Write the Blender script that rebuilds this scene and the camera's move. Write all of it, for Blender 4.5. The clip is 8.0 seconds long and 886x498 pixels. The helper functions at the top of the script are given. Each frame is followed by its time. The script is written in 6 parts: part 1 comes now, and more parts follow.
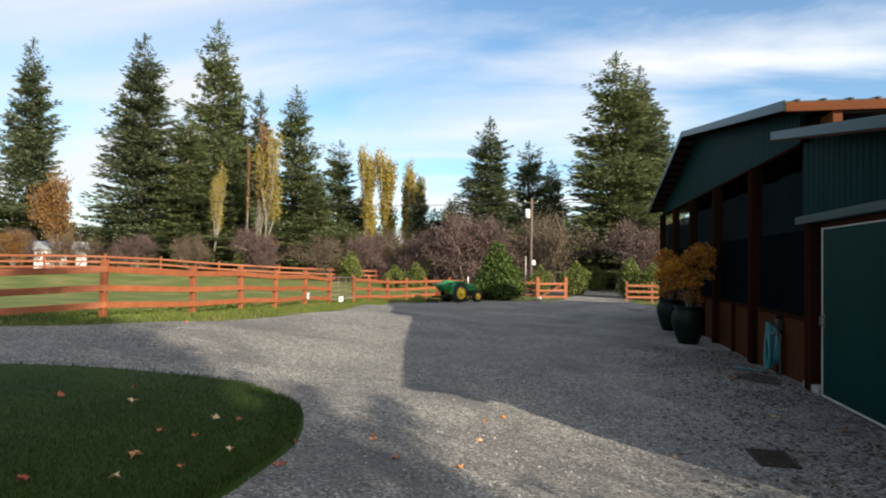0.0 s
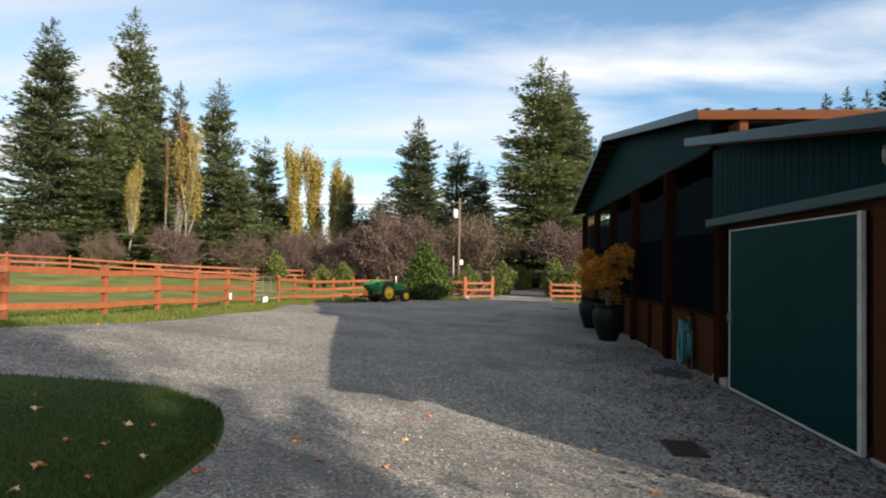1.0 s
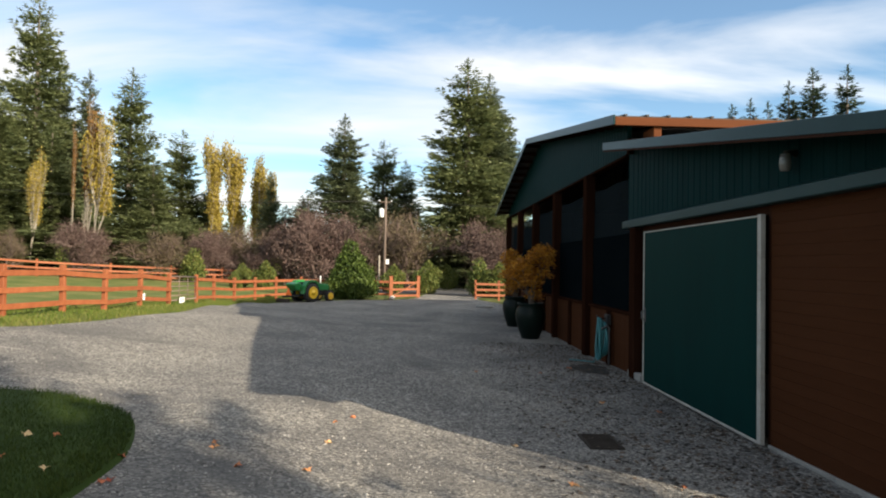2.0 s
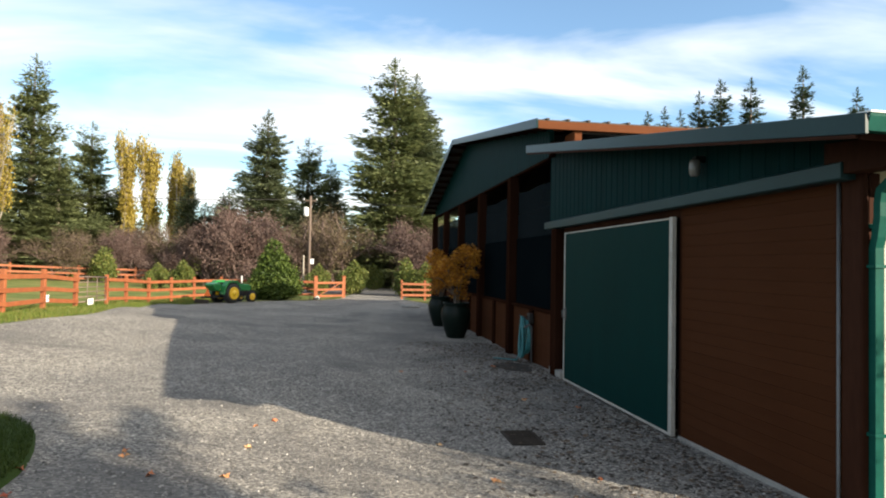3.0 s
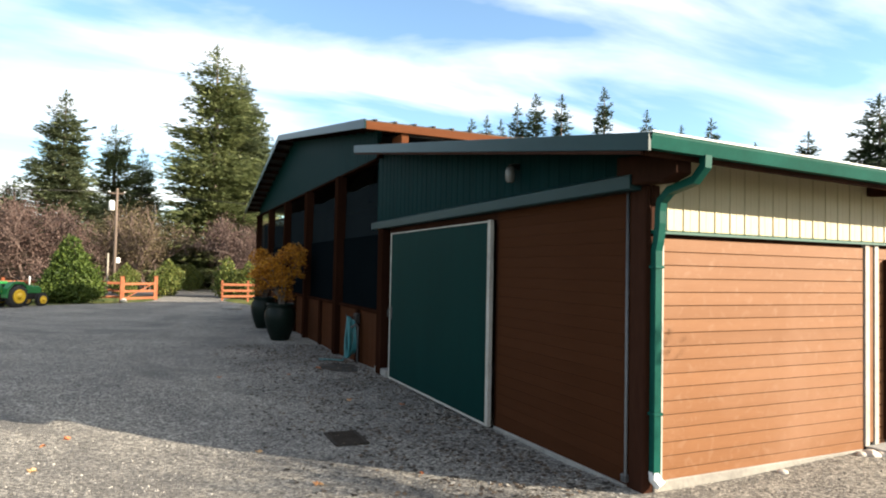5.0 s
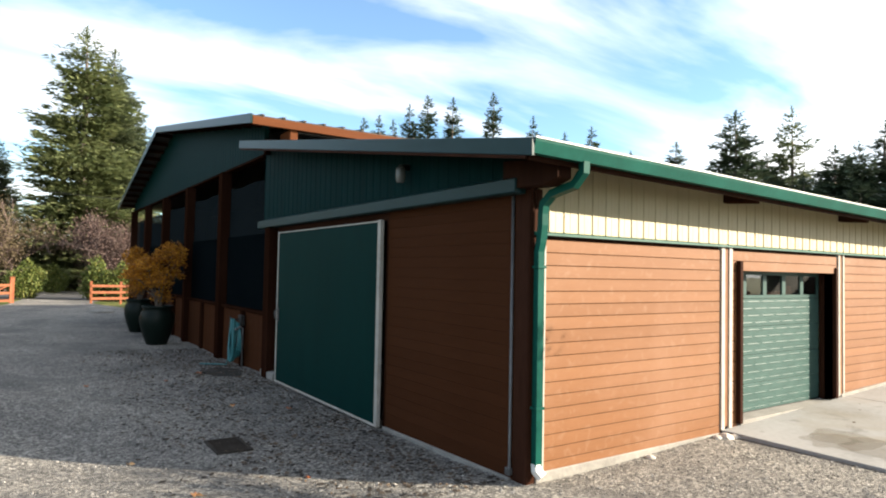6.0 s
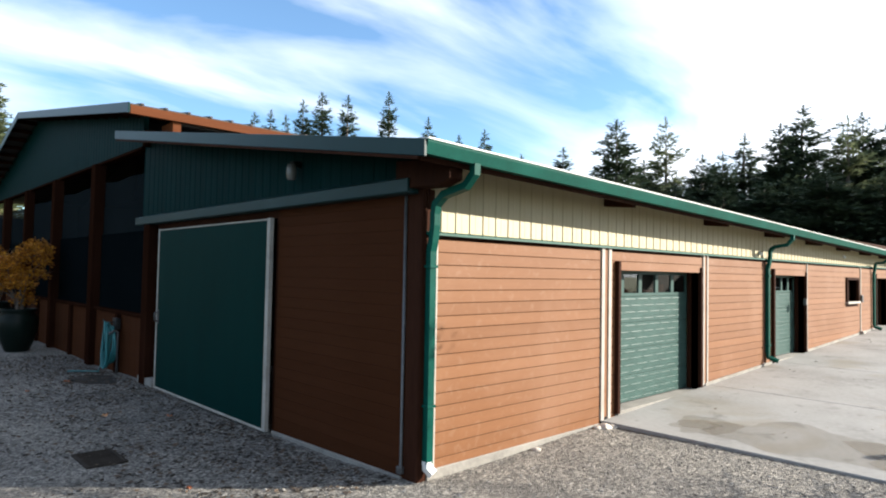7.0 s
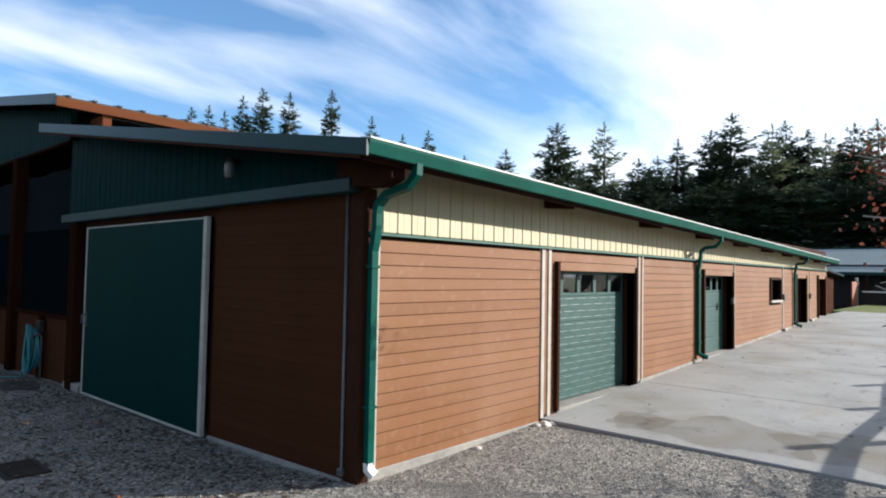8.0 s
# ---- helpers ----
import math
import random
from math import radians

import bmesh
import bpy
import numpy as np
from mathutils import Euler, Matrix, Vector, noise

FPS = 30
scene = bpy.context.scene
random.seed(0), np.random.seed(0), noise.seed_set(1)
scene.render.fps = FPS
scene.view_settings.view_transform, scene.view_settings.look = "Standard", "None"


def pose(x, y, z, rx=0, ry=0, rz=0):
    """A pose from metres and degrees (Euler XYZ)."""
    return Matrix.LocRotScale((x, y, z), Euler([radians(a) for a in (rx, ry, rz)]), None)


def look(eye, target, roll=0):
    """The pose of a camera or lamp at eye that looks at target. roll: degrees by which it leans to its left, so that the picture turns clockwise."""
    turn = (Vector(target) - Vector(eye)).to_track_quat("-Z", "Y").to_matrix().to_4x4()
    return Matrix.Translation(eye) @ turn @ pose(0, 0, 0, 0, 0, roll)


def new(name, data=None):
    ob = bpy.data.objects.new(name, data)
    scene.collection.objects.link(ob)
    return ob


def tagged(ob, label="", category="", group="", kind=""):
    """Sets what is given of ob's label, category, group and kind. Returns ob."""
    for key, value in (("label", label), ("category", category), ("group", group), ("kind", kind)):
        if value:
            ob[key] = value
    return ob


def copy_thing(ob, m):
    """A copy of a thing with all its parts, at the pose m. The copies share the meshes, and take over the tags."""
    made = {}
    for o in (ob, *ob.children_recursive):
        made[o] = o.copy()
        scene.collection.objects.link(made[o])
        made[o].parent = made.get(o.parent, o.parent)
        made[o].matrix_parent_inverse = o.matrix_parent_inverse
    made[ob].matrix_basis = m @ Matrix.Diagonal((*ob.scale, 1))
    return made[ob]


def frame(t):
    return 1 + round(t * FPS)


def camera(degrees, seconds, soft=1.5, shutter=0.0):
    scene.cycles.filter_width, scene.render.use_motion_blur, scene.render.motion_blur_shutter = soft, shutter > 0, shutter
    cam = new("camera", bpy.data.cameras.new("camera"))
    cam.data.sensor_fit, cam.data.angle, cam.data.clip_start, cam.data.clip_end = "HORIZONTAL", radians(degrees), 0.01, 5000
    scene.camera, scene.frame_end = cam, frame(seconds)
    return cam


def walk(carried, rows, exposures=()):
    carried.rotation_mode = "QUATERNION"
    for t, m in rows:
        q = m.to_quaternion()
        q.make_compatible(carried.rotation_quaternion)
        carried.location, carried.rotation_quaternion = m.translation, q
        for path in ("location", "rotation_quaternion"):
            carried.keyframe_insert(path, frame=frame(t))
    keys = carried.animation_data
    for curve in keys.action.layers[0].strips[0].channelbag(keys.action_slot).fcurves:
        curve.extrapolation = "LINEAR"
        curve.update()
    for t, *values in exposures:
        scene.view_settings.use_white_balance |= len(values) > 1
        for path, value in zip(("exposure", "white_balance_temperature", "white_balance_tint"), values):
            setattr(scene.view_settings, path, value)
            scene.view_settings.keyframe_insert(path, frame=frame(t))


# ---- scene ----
cam = camera(70.3, 8.0, soft=2.0)

PATH = [
    (0, (-4.656, -5.030, 1.945), (-5.042, -3.068, 1.991), 0.80),
    (0.5, (-4.648, -5.029, 1.945), (-4.937, -3.050, 1.991), 0.88),
    (1, (-4.638, -5.028, 1.945), (-4.799, -3.035, 1.993), 0.88),
    (1.5, (-4.629, -5.027, 1.945), (-4.670, -3.028, 1.994), 0.93),
    (3, (-4.602, -5.029, 1.945), (-4.297, -3.053, 1.999), 1.04),
    (3.5, (-4.593, -5.031, 1.945), (-4.165, -3.078, 2.001), 1.05),
    (4, (-4.583, -5.033, 1.945), (-4.029, -3.112, 2.004), 1.10),
    (5.5, (-4.551, -5.047, 1.945), (-3.582, -3.299, 2.012), 1.12),
    (6, (-4.540, -5.054, 1.945), (-3.419, -3.399, 2.016), 1.11),
    (6.5, (-4.529, -5.062, 1.945), (-3.272, -3.508, 2.019), 1.08),
    (7, (-4.520, -5.070, 1.945), (-3.140, -3.624, 2.021), 1.07),
    (7.5, (-4.514, -5.076, 1.945), (-3.055, -3.710, 2.023), 1.07),
    (8, (-4.510, -5.080, 1.945), (-3.006, -3.764, 2.025), 1.07),
]
EXPOSURE = [(0, 0.87, 6650, 10), (1.5, 0.91, 6950, 10), (3, 1.3, 7050, 10), (3.5, 1.38, 7050, 10), (5.5, 1.58, 7000, 10), (7, 1.26, 6250, 10), (8, 0.86, 5900, 10)]
walk(cam, [(t, look(eye, target, roll)) for t, eye, target, roll in PATH], EXPOSURE)

# ---------------------------------------------------------------- light
SUN_AZ, SUN_EL = radians(129.8), radians(20.7)
world = bpy.data.worlds.new("sky")
scene.world = world
world.use_nodes = True
wn, wl = world.node_tree.nodes, world.node_tree.links
wn.clear()
sky = wn.new("ShaderNodeTexSky")
sky.sky_type, sky.sun_disc = "NISHITA", False
sky.sun_elevation, sky.sun_rotation = SUN_EL, SUN_AZ
sky.air_density, sky.dust_density, sky.ozone_density = 1.0, 0.1, 3.2
# thin high cloud, drawn out in streaks on a flat layer overhead
wc = wn.new("ShaderNodeTexCoord")
sep = wn.new("ShaderNodeSeparateXYZ")
up = wn.new("ShaderNodeMath"); up.operation = "ADD"; up.inputs[1].default_value = 0.16
dx = wn.new("ShaderNodeMath"); dx.operation = "DIVIDE"
dy = wn.new("ShaderNodeMath"); dy.operation = "DIVIDE"
flat = wn.new("ShaderNodeCombineXYZ")
wl.new(wc.outputs["Generated"], sep.inputs[0])
wl.new(sep.outputs[2], up.inputs[0])
wl.new(sep.outputs[0], dx.inputs[0]); wl.new(up.outputs[0], dx.inputs[1])
wl.new(sep.outputs[1], dy.inputs[0]); wl.new(up.outputs[0], dy.inputs[1])
wl.new(dx.outputs[0], flat.inputs[0]); wl.new(dy.outputs[0], flat.inputs[1])
wm = wn.new("ShaderNodeMapping")
wm.inputs["Location"].default_value = (2.6, 0.35, 0)
wm.inputs["Rotation"].default_value = (0, 0, radians(-28))
wm.inputs["Scale"].default_value = (0.55, 1.25, 1)
wl.new(flat.outputs[0], wm.inputs[0])
cn = wn.new("ShaderNodeTexNoise")
cn.inputs["Scale"].default_value, cn.inputs["Detail"].default_value = 1.15, 7
cn.inputs["Roughness"].default_value, cn.inputs["Distortion"].default_value = 0.52, 0.5
wl.new(wm.outputs[0], cn.inputs["Vector"])
cr = wn.new("ShaderNodeValToRGB")
cr.color_ramp.elements[0].position, cr.color_ramp.elements[1].position = 0.44, 0.73
cr.color_ramp.elements[0].color, cr.color_ramp.elements[1].color = (0.03, 0.03, 0.03, 1), (0.92, 0.92, 0.92, 1)
toward = wn.new("ShaderNodeVectorMath"); toward.operation = "DOT_PRODUCT"
toward.inputs[1].default_value = (math.sin(SUN_AZ), math.cos(SUN_AZ), 0)
wl.new(wc.outputs["Generated"], toward.inputs[0])
# more of it towards the sun and opposite, less in between
square = wn.new("ShaderNodeMath"); square.operation = "MULTIPLY"
wl.new(toward.outputs["Value"], square.inputs[0]); wl.new(toward.outputs["Value"], square.inputs[1])
more = wn.new("ShaderNodeMath"); more.operation = "MULTIPLY_ADD"; more.inputs[1].default_value = 0.13
sunny = wn.new("ShaderNodeMath"); sunny.operation = "MAXIMUM"; sunny.inputs[1].default_value = 0.0
wl.new(toward.outputs["Value"], sunny.inputs[0])
extra = wn.new("ShaderNodeMath"); extra.operation = "MULTIPLY_ADD"; extra.inputs[1].default_value = 0.21
wl.new(sunny.outputs[0], extra.inputs[0]); wl.new(cn.outputs["Fac"], extra.inputs[2])
wl.new(square.outputs[0], more.inputs[0]); wl.new(extra.outputs[0], more.inputs[2])
wl.new(more.outputs[0], cr.inputs[0])
cm = wn.new("ShaderNodeMixRGB")
glow = wn.new("ShaderNodeMath"); glow.operation = "MULTIPLY_ADD"
glow.inputs[1].default_value, glow.inputs[2].default_value = 2.8, 9.6
wl.new(toward.outputs["Value"], glow.inputs[0])
tint = wn.new("ShaderNodeMixRGB"); tint.blend_type = "MULTIPLY"; tint.inputs[0].default_value = 1
tint.inputs[2].default_value = (0.98, 1.0, 1.03, 1)
wl.new(glow.outputs[0], tint.inputs[1]); wl.new(tint.outputs[0], cm.inputs[2])
clear = wn.new("ShaderNodeMixRGB"); clear.blend_type = "MULTIPLY"; clear.inputs[0].default_value = 1
clear.inputs[2].default_value = (1.26, 1.44, 1.47, 1)
wl.new(sky.outputs[0], clear.inputs[1])
wl.new(cr.outputs[0], cm.inputs[0]); wl.new(clear.outputs[0], cm.inputs[1])
bg = wn.new("ShaderNodeBackground"); bg.inputs["Strength"].default_value = 0.075
wo = wn.new("ShaderNodeOutputWorld")
wl.new(cm.outputs[0], bg.inputs[0]); wl.new(bg.outputs[0], wo.inputs[0])

sun = new("sun", bpy.data.lights.new("sun", "SUN"))
sun.data.energy, sun.data.angle, sun.data.color = 5.0, radians(0.5), (1.0, 0.9, 0.76)
SUN_WAY = Vector((math.sin(SUN_AZ) * math.cos(SUN_EL), math.cos(SUN_AZ) * math.cos(SUN_EL), math.sin(SUN_EL)))
sun.matrix_world = look(SUN_WAY * 80, (0, 0, 0))

# ---------------------------------------------------------------- materials


def material(name, tones, rough=0.7, metal=0.0, scale=3.0, fine=40.0, bump=0.15, stretch=(1, 1, 1), rand=0.0, spec=0.5, island=0.0, sheer=0.0, coat=0.0):
    """A surface of two or three tones, mottled by a coarse and a fine noise, with fine relief. rand, island: how far single pieces differ."""
    m = bpy.data.materials.new(name)
    m.use_nodes = True
    n, l = m.node_tree.nodes, m.node_tree.links
    b = n["Principled BSDF"]
    tc, mp = n.new("ShaderNodeTexCoord"), n.new("ShaderNodeMapping")
    mp.inputs["Scale"].default_value = stretch
    l.new(tc.outputs["Object"], mp.inputs[0])
    big, small = n.new("ShaderNodeTexNoise"), n.new("ShaderNodeTexNoise")
    big.inputs["Scale"].default_value, big.inputs["Detail"].default_value = scale, 5
    small.inputs["Scale"].default_value, small.inputs["Detail"].default_value = fine, 3
    l.new(mp.outputs[0], big.inputs["Vector"]); l.new(mp.outputs[0], small.inputs["Vector"])
    add = n.new("ShaderNodeMath"); add.operation = "MULTIPLY_ADD"; add.inputs[1].default_value = 0.45
    l.new(small.outputs["Fac"], add.inputs[0]); l.new(big.outputs["Fac"], add.inputs[2])
    last = add.outputs[0]
    off = -0.225
    if rand or island:
        info = n.new("ShaderNodeObjectInfo") if rand else n.new("ShaderNodeNewGeometry")
        vary = n.new("ShaderNodeMath"); vary.operation = "MULTIPLY_ADD"
        vary.inputs[1].default_value = rand or island
        l.new(info.outputs["Random" if rand else "Random Per Island"], vary.inputs[0]); l.new(last, vary.inputs[2])
        last = vary.outputs[0]
        off -= (rand or island) / 2
    sh = n.new("ShaderNodeMath"); sh.operation = "ADD"; sh.inputs[1].default_value = off
    l.new(last, sh.inputs[0])
    ramp = n.new("ShaderNodeValToRGB")
    ramp.color_ramp.elements[0].position, ramp.color_ramp.elements[1].position = 0.22, 0.78
    ramp.color_ramp.elements[0].color, ramp.color_ramp.elements[1].color = (*tones[0], 1), (*tones[-1], 1)
    if len(tones) == 3:
        ramp.color_ramp.elements.new(0.5).color = (*tones[1], 1)
    l.new(sh.outputs[0], ramp.inputs[0]); l.new(ramp.outputs[0], b.inputs["Base Color"])
    b.inputs["Roughness"].default_value, b.inputs["Metallic"].default_value = rough, metal
    b.inputs["Specular IOR Level"].default_value = spec
    if coat:
        b.inputs["Coat Weight"].default_value = coat
    if sheer:
        b.inputs["Alpha"].default_value = 1 - sheer
    if bump:
        bp = n.new("ShaderNodeBump"); bp.inputs["Strength"].default_value, bp.inputs["Distance"].default_value = bump, 0.01
        l.new(small.outputs["Fac"], bp.inputs["Height"]); l.new(bp.outputs[0], b.inputs["Normal"])
    return m


def leafy(name, tones, rand=0.25, through_light=0.25, rough=0.6):
    """Leaves: tones that differ from clump to clump and from plant to plant, a little light passing through."""
    m = material(name, tones, rough=rough, scale=0.35, fine=6, bump=0, island=0.55, spec=0.25)
    n, l = m.node_tree.nodes, m.node_tree.links
    b = n["Principled BSDF"]
    t = n.new("ShaderNodeBsdfTranslucent")
    l.new(b.inputs["Base Color"].links[0].from_socket, t.inputs[0])
    mx = n.new("ShaderNodeMixShader"); mx.inputs[0].default_value = through_light
    l.new(b.outputs[0], mx.inputs[1]); l.new(t.outputs[0], mx.inputs[2])
    l.new(mx.outputs[0], n["Material Output"].inputs[0])
    return m


def gravel_material():
    m = bpy.data.materials.new("crushed_gravel")
    m.use_nodes = True
    n, l = m.node_tree.nodes, m.node_tree.links
    b = n["Principled BSDF"]
    tc = n.new("ShaderNodeTexCoord")
    v = n.new("ShaderNodeTexVoronoi"); v.inputs["Scale"].default_value = 38
    v2 = n.new("ShaderNodeTexVoronoi"); v2.inputs["Scale"].default_value = 85
    big = n.new("ShaderNodeTexNoise"); big.inputs["Scale"].default_value, big.inputs["Detail"].default_value = 0.45, 6
    mid = n.new("ShaderNodeTexNoise"); mid.inputs["Scale"].default_value, mid.inputs["Detail"].default_value = 5.0, 5
    for x in (v, v2, big, mid):
        l.new(tc.outputs["Object"], x.inputs["Vector"])
    bw = n.new("ShaderNodeSeparateColor"); l.new(v.outputs["Color"], bw.inputs[0])
    r = n.new("ShaderNodeValToRGB")
    r.color_ramp.elements[0].color, r.color_ramp.elements[1].color = (0.085, 0.082, 0.077, 1), (0.56, 0.53, 0.485, 1)
    r.color_ramp.elements.new(0.45).color = (0.235, 0.225, 0.208, 1)
    r.color_ramp.elements.new(0.8).color = (0.36, 0.342, 0.312, 1)
    l.new(bw.outputs[0], r.inputs[0])
    r2 = n.new("ShaderNodeValToRGB")
    r2.color_ramp.elements[0].position, r2.color_ramp.elements[1].position = 0.38, 0.68
    r2.color_ramp.elements[0].color, r2.color_ramp.elements[1].color = (0.72, 0.71, 0.7, 1), (1.05, 1.03, 0.98, 1)
    l.new(big.outputs["Fac"], r2.inputs[0])
    r3 = n.new("ShaderNodeValToRGB")
    r3.color_ramp.elements[0].position, r3.color_ramp.elements[1].position = 0.3, 0.7
    r3.color_ramp.elements[0].color, r3.color_ramp.elements[1].color = (0.75, 0.75, 0.75, 1), (1.1, 1.1, 1.08, 1)
    l.new(mid.outputs["Fac"], r3.inputs[0])
    a = n.new("ShaderNodeMixRGB"); a.blend_type = "MULTIPLY"; a.inputs[0].default_value = 1
    c = n.new("ShaderNodeMixRGB"); c.blend_type = "MULTIPLY"; c.inputs[0].default_value = 1
    l.new(r.outputs[0], a.inputs[1]); l.new(r2.outputs[0], a.inputs[2])
    l.new(a.outputs[0], c.inputs[1]); l.new(r3.outputs[0], c.inputs[2])
    l.new(c.outputs[0], b.inputs["Base Color"])
    b.inputs["Roughness"].default_value = 0.85
    h = n.new("ShaderNodeMath"); h.operation = "ADD"
    l.new(v.outputs["Distance"], h.inputs[0]); l.new(v2.outputs["Distance"], h.inputs[1])
    bp = n.new("ShaderNodeBump"); bp.inputs["Strength"].default_value, bp.inputs["Distance"].default_value, bp.invert = 0.9, 0.02, True
    l.new(h.outputs[0], bp.inputs["Height"]); l.new(bp.outputs[0], b.inputs["Normal"])
    return m


GRAVEL = gravel_material()
PEBBLE = material("loose_stone", ((0.09, 0.087, 0.082), (0.2, 0.192, 0.178), (0.36, 0.345, 0.315)), rough=0.85, island=0.9, scale=8)
TURF = material("meadow_turf", ((0.05, 0.08, 0.016), (0.105, 0.125, 0.03), (0.21, 0.175, 0.066)), rough=0.9, scale=0.5, fine=9, bump=0.6, spec=0.2)
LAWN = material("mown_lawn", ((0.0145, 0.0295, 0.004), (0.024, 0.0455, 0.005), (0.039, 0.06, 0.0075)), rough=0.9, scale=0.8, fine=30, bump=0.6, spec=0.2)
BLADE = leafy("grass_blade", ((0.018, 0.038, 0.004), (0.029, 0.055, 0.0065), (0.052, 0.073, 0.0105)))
BLADE_DRY = leafy("verge_blade", ((0.06, 0.1, 0.015), (0.1, 0.14, 0.02), (0.18, 0.17, 0.05)))
CONCRETE = material("concrete", ((0.19, 0.187, 0.176), (0.275, 0.271, 0.257), (0.325, 0.321, 0.309)), rough=0.85, scale=0.8, fine=14, bump=0.2, rand=0.12)
def stained(m, colour, scale, low, high):
    """Blotches of another colour over a surface."""
    n, l = m.node_tree.nodes, m.node_tree.links
    b = n["Principled BSDF"]
    was = b.inputs["Base Color"].links[0].from_socket
    geo, t, r, mx = n.new("ShaderNodeNewGeometry"), n.new("ShaderNodeTexNoise"), n.new("ShaderNodeValToRGB"), n.new("ShaderNodeMixRGB")
    t.inputs["Scale"].default_value, t.inputs["Detail"].default_value, t.inputs["Distortion"].default_value = scale, 6, 0.6
    r.color_ramp.elements[0].position, r.color_ramp.elements[1].position = low, high
    r.color_ramp.elements[1].color = (0.75, 0.75, 0.75, 1)
    mx.inputs[2].default_value = (*colour, 1)
    l.new(geo.outputs["Position"], t.inputs["Vector"]); l.new(t.outputs["Fac"], r.inputs[0])
    l.new(r.outputs[0], mx.inputs[0]); l.new(was, mx.inputs[1]); l.new(mx.outputs[0], b.inputs["Base Color"])


stained(GRAVEL, (0.1, 0.095, 0.088), 0.38, 0.545, 0.68)
stained(CONCRETE, (0.21, 0.178, 0.125), 0.55, 0.56, 0.72)
stained(CONCRETE, (0.12, 0.115, 0.105), 2.2, 0.6, 0.75)
FOOTING = material("footing_concrete", ((0.17, 0.16, 0.145), (0.32, 0.305, 0.27)), rough=0.9, scale=3, fine=25, bump=0.4)
ASPHALT = material("asphalt", ((0.04, 0.04, 0.042), (0.075, 0.074, 0.072)), rough=0.9, scale=0.6, fine=50, bump=0.4)
SIDING = material("red_brown_siding", ((0.166, 0.07, 0.0265), (0.196, 0.084, 0.033), (0.226, 0.1, 0.041)), rough=0.6, scale=1.2, fine=22, bump=0.12, stretch=(0.25, 1, 5), rand=0.28, spec=0.25)
stained(SIDING, (0.28, 0.155, 0.095), 0.7, 0.45, 1.0)
stained(SIDING, (0.27, 0.16, 0.1), 9.0, 0.55, 0.95)
# siding for faces turned from the sun: their shade is in this darker brown
SIDING_END = material("shade_darkened_siding", ((0.047, 0.0168, 0.0072), (0.054, 0.0195, 0.0085), (0.061, 0.0225, 0.01)), rough=0.65, scale=1.2, fine=22, bump=0.12, stretch=(1, 0.25, 5), rand=0.2, spec=0.02)
TIMBER = material("brown_stained_timber", ((0.0255, 0.009775, 0.005525), (0.0357, 0.0136, 0.00765), (0.051, 0.0204, 0.0119)), rough=0.7, scale=2, fine=30, bump=0.2, stretch=(1, 1, 0.2), rand=0.15, spec=0.04)
# the brown timber again, the arena's shade put into a darker tone
ARENA_TIMBER = material("shade_darkened_timber", ((0.0155, 0.0058, 0.0034), (0.022, 0.0086, 0.005), (0.032, 0.013, 0.0078)), rough=0.8, scale=2, fine=30, bump=0.2, stretch=(1, 1, 0.2), rand=0.15, spec=0)
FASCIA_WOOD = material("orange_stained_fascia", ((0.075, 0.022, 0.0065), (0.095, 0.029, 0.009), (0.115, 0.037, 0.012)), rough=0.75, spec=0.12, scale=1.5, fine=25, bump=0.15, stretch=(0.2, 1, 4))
CREAM = material("cream_ribbed_metal", ((0.44, 0.375, 0.222), (0.475, 0.41, 0.25), (0.51, 0.44, 0.28)), rough=0.5, scale=1.0, fine=18, bump=0.04, stretch=(2, 2, 0.6))
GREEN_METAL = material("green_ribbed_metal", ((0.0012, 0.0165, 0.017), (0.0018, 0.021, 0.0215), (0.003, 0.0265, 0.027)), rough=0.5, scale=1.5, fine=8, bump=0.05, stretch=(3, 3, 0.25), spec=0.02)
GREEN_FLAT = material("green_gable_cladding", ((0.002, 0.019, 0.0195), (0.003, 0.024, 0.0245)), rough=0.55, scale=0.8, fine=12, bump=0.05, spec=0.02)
GREEN_TRIM = material("green_trim_paint", ((0.0025, 0.054, 0.04), (0.0035, 0.07, 0.052), (0.006, 0.088, 0.066)), rough=0.5, scale=2, fine=20, bump=0.03, spec=0.1)
RAKE_PAINT = material("grey_green_rake_paint", ((0.006, 0.03, 0.033), (0.009, 0.039, 0.042)), rough=0.36, scale=2, fine=20, bump=0.02, spec=0.2)
BAND_PAINT = material("grey_green_band_paint", ((0.01, 0.035, 0.037), (0.014, 0.044, 0.046)), rough=0.38, scale=2, fine=20, bump=0.03, spec=0.25)
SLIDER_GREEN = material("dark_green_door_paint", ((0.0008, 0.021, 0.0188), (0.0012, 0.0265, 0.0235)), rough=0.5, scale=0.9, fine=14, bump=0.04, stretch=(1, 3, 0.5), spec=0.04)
DOOR_GREEN = material("embossed_green_steel", ((0.034, 0.074, 0.066), (0.043, 0.09, 0.08), (0.055, 0.108, 0.096)), rough=0.42, scale=1.5, fine=14, bump=0.08, stretch=(2, 1, 4), spec=0.22)
WHITE_TRIM = material("weathered_white_trim", ((0.27, 0.245, 0.21), (0.37, 0.34, 0.295), (0.43, 0.395, 0.35)), rough=0.6, scale=4, fine=30, bump=0.1)
GALV = material("galvanised_metal", ((0.07, 0.07, 0.07), (0.125, 0.125, 0.125)), rough=0.45, metal=0.25, scale=4, fine=25, bump=0.05)
GATE_PIPE = material("brown_gate_pipe", ((0.12, 0.085, 0.065), (0.2, 0.15, 0.12)), rough=0.6, scale=4, fine=20, bump=0.1)
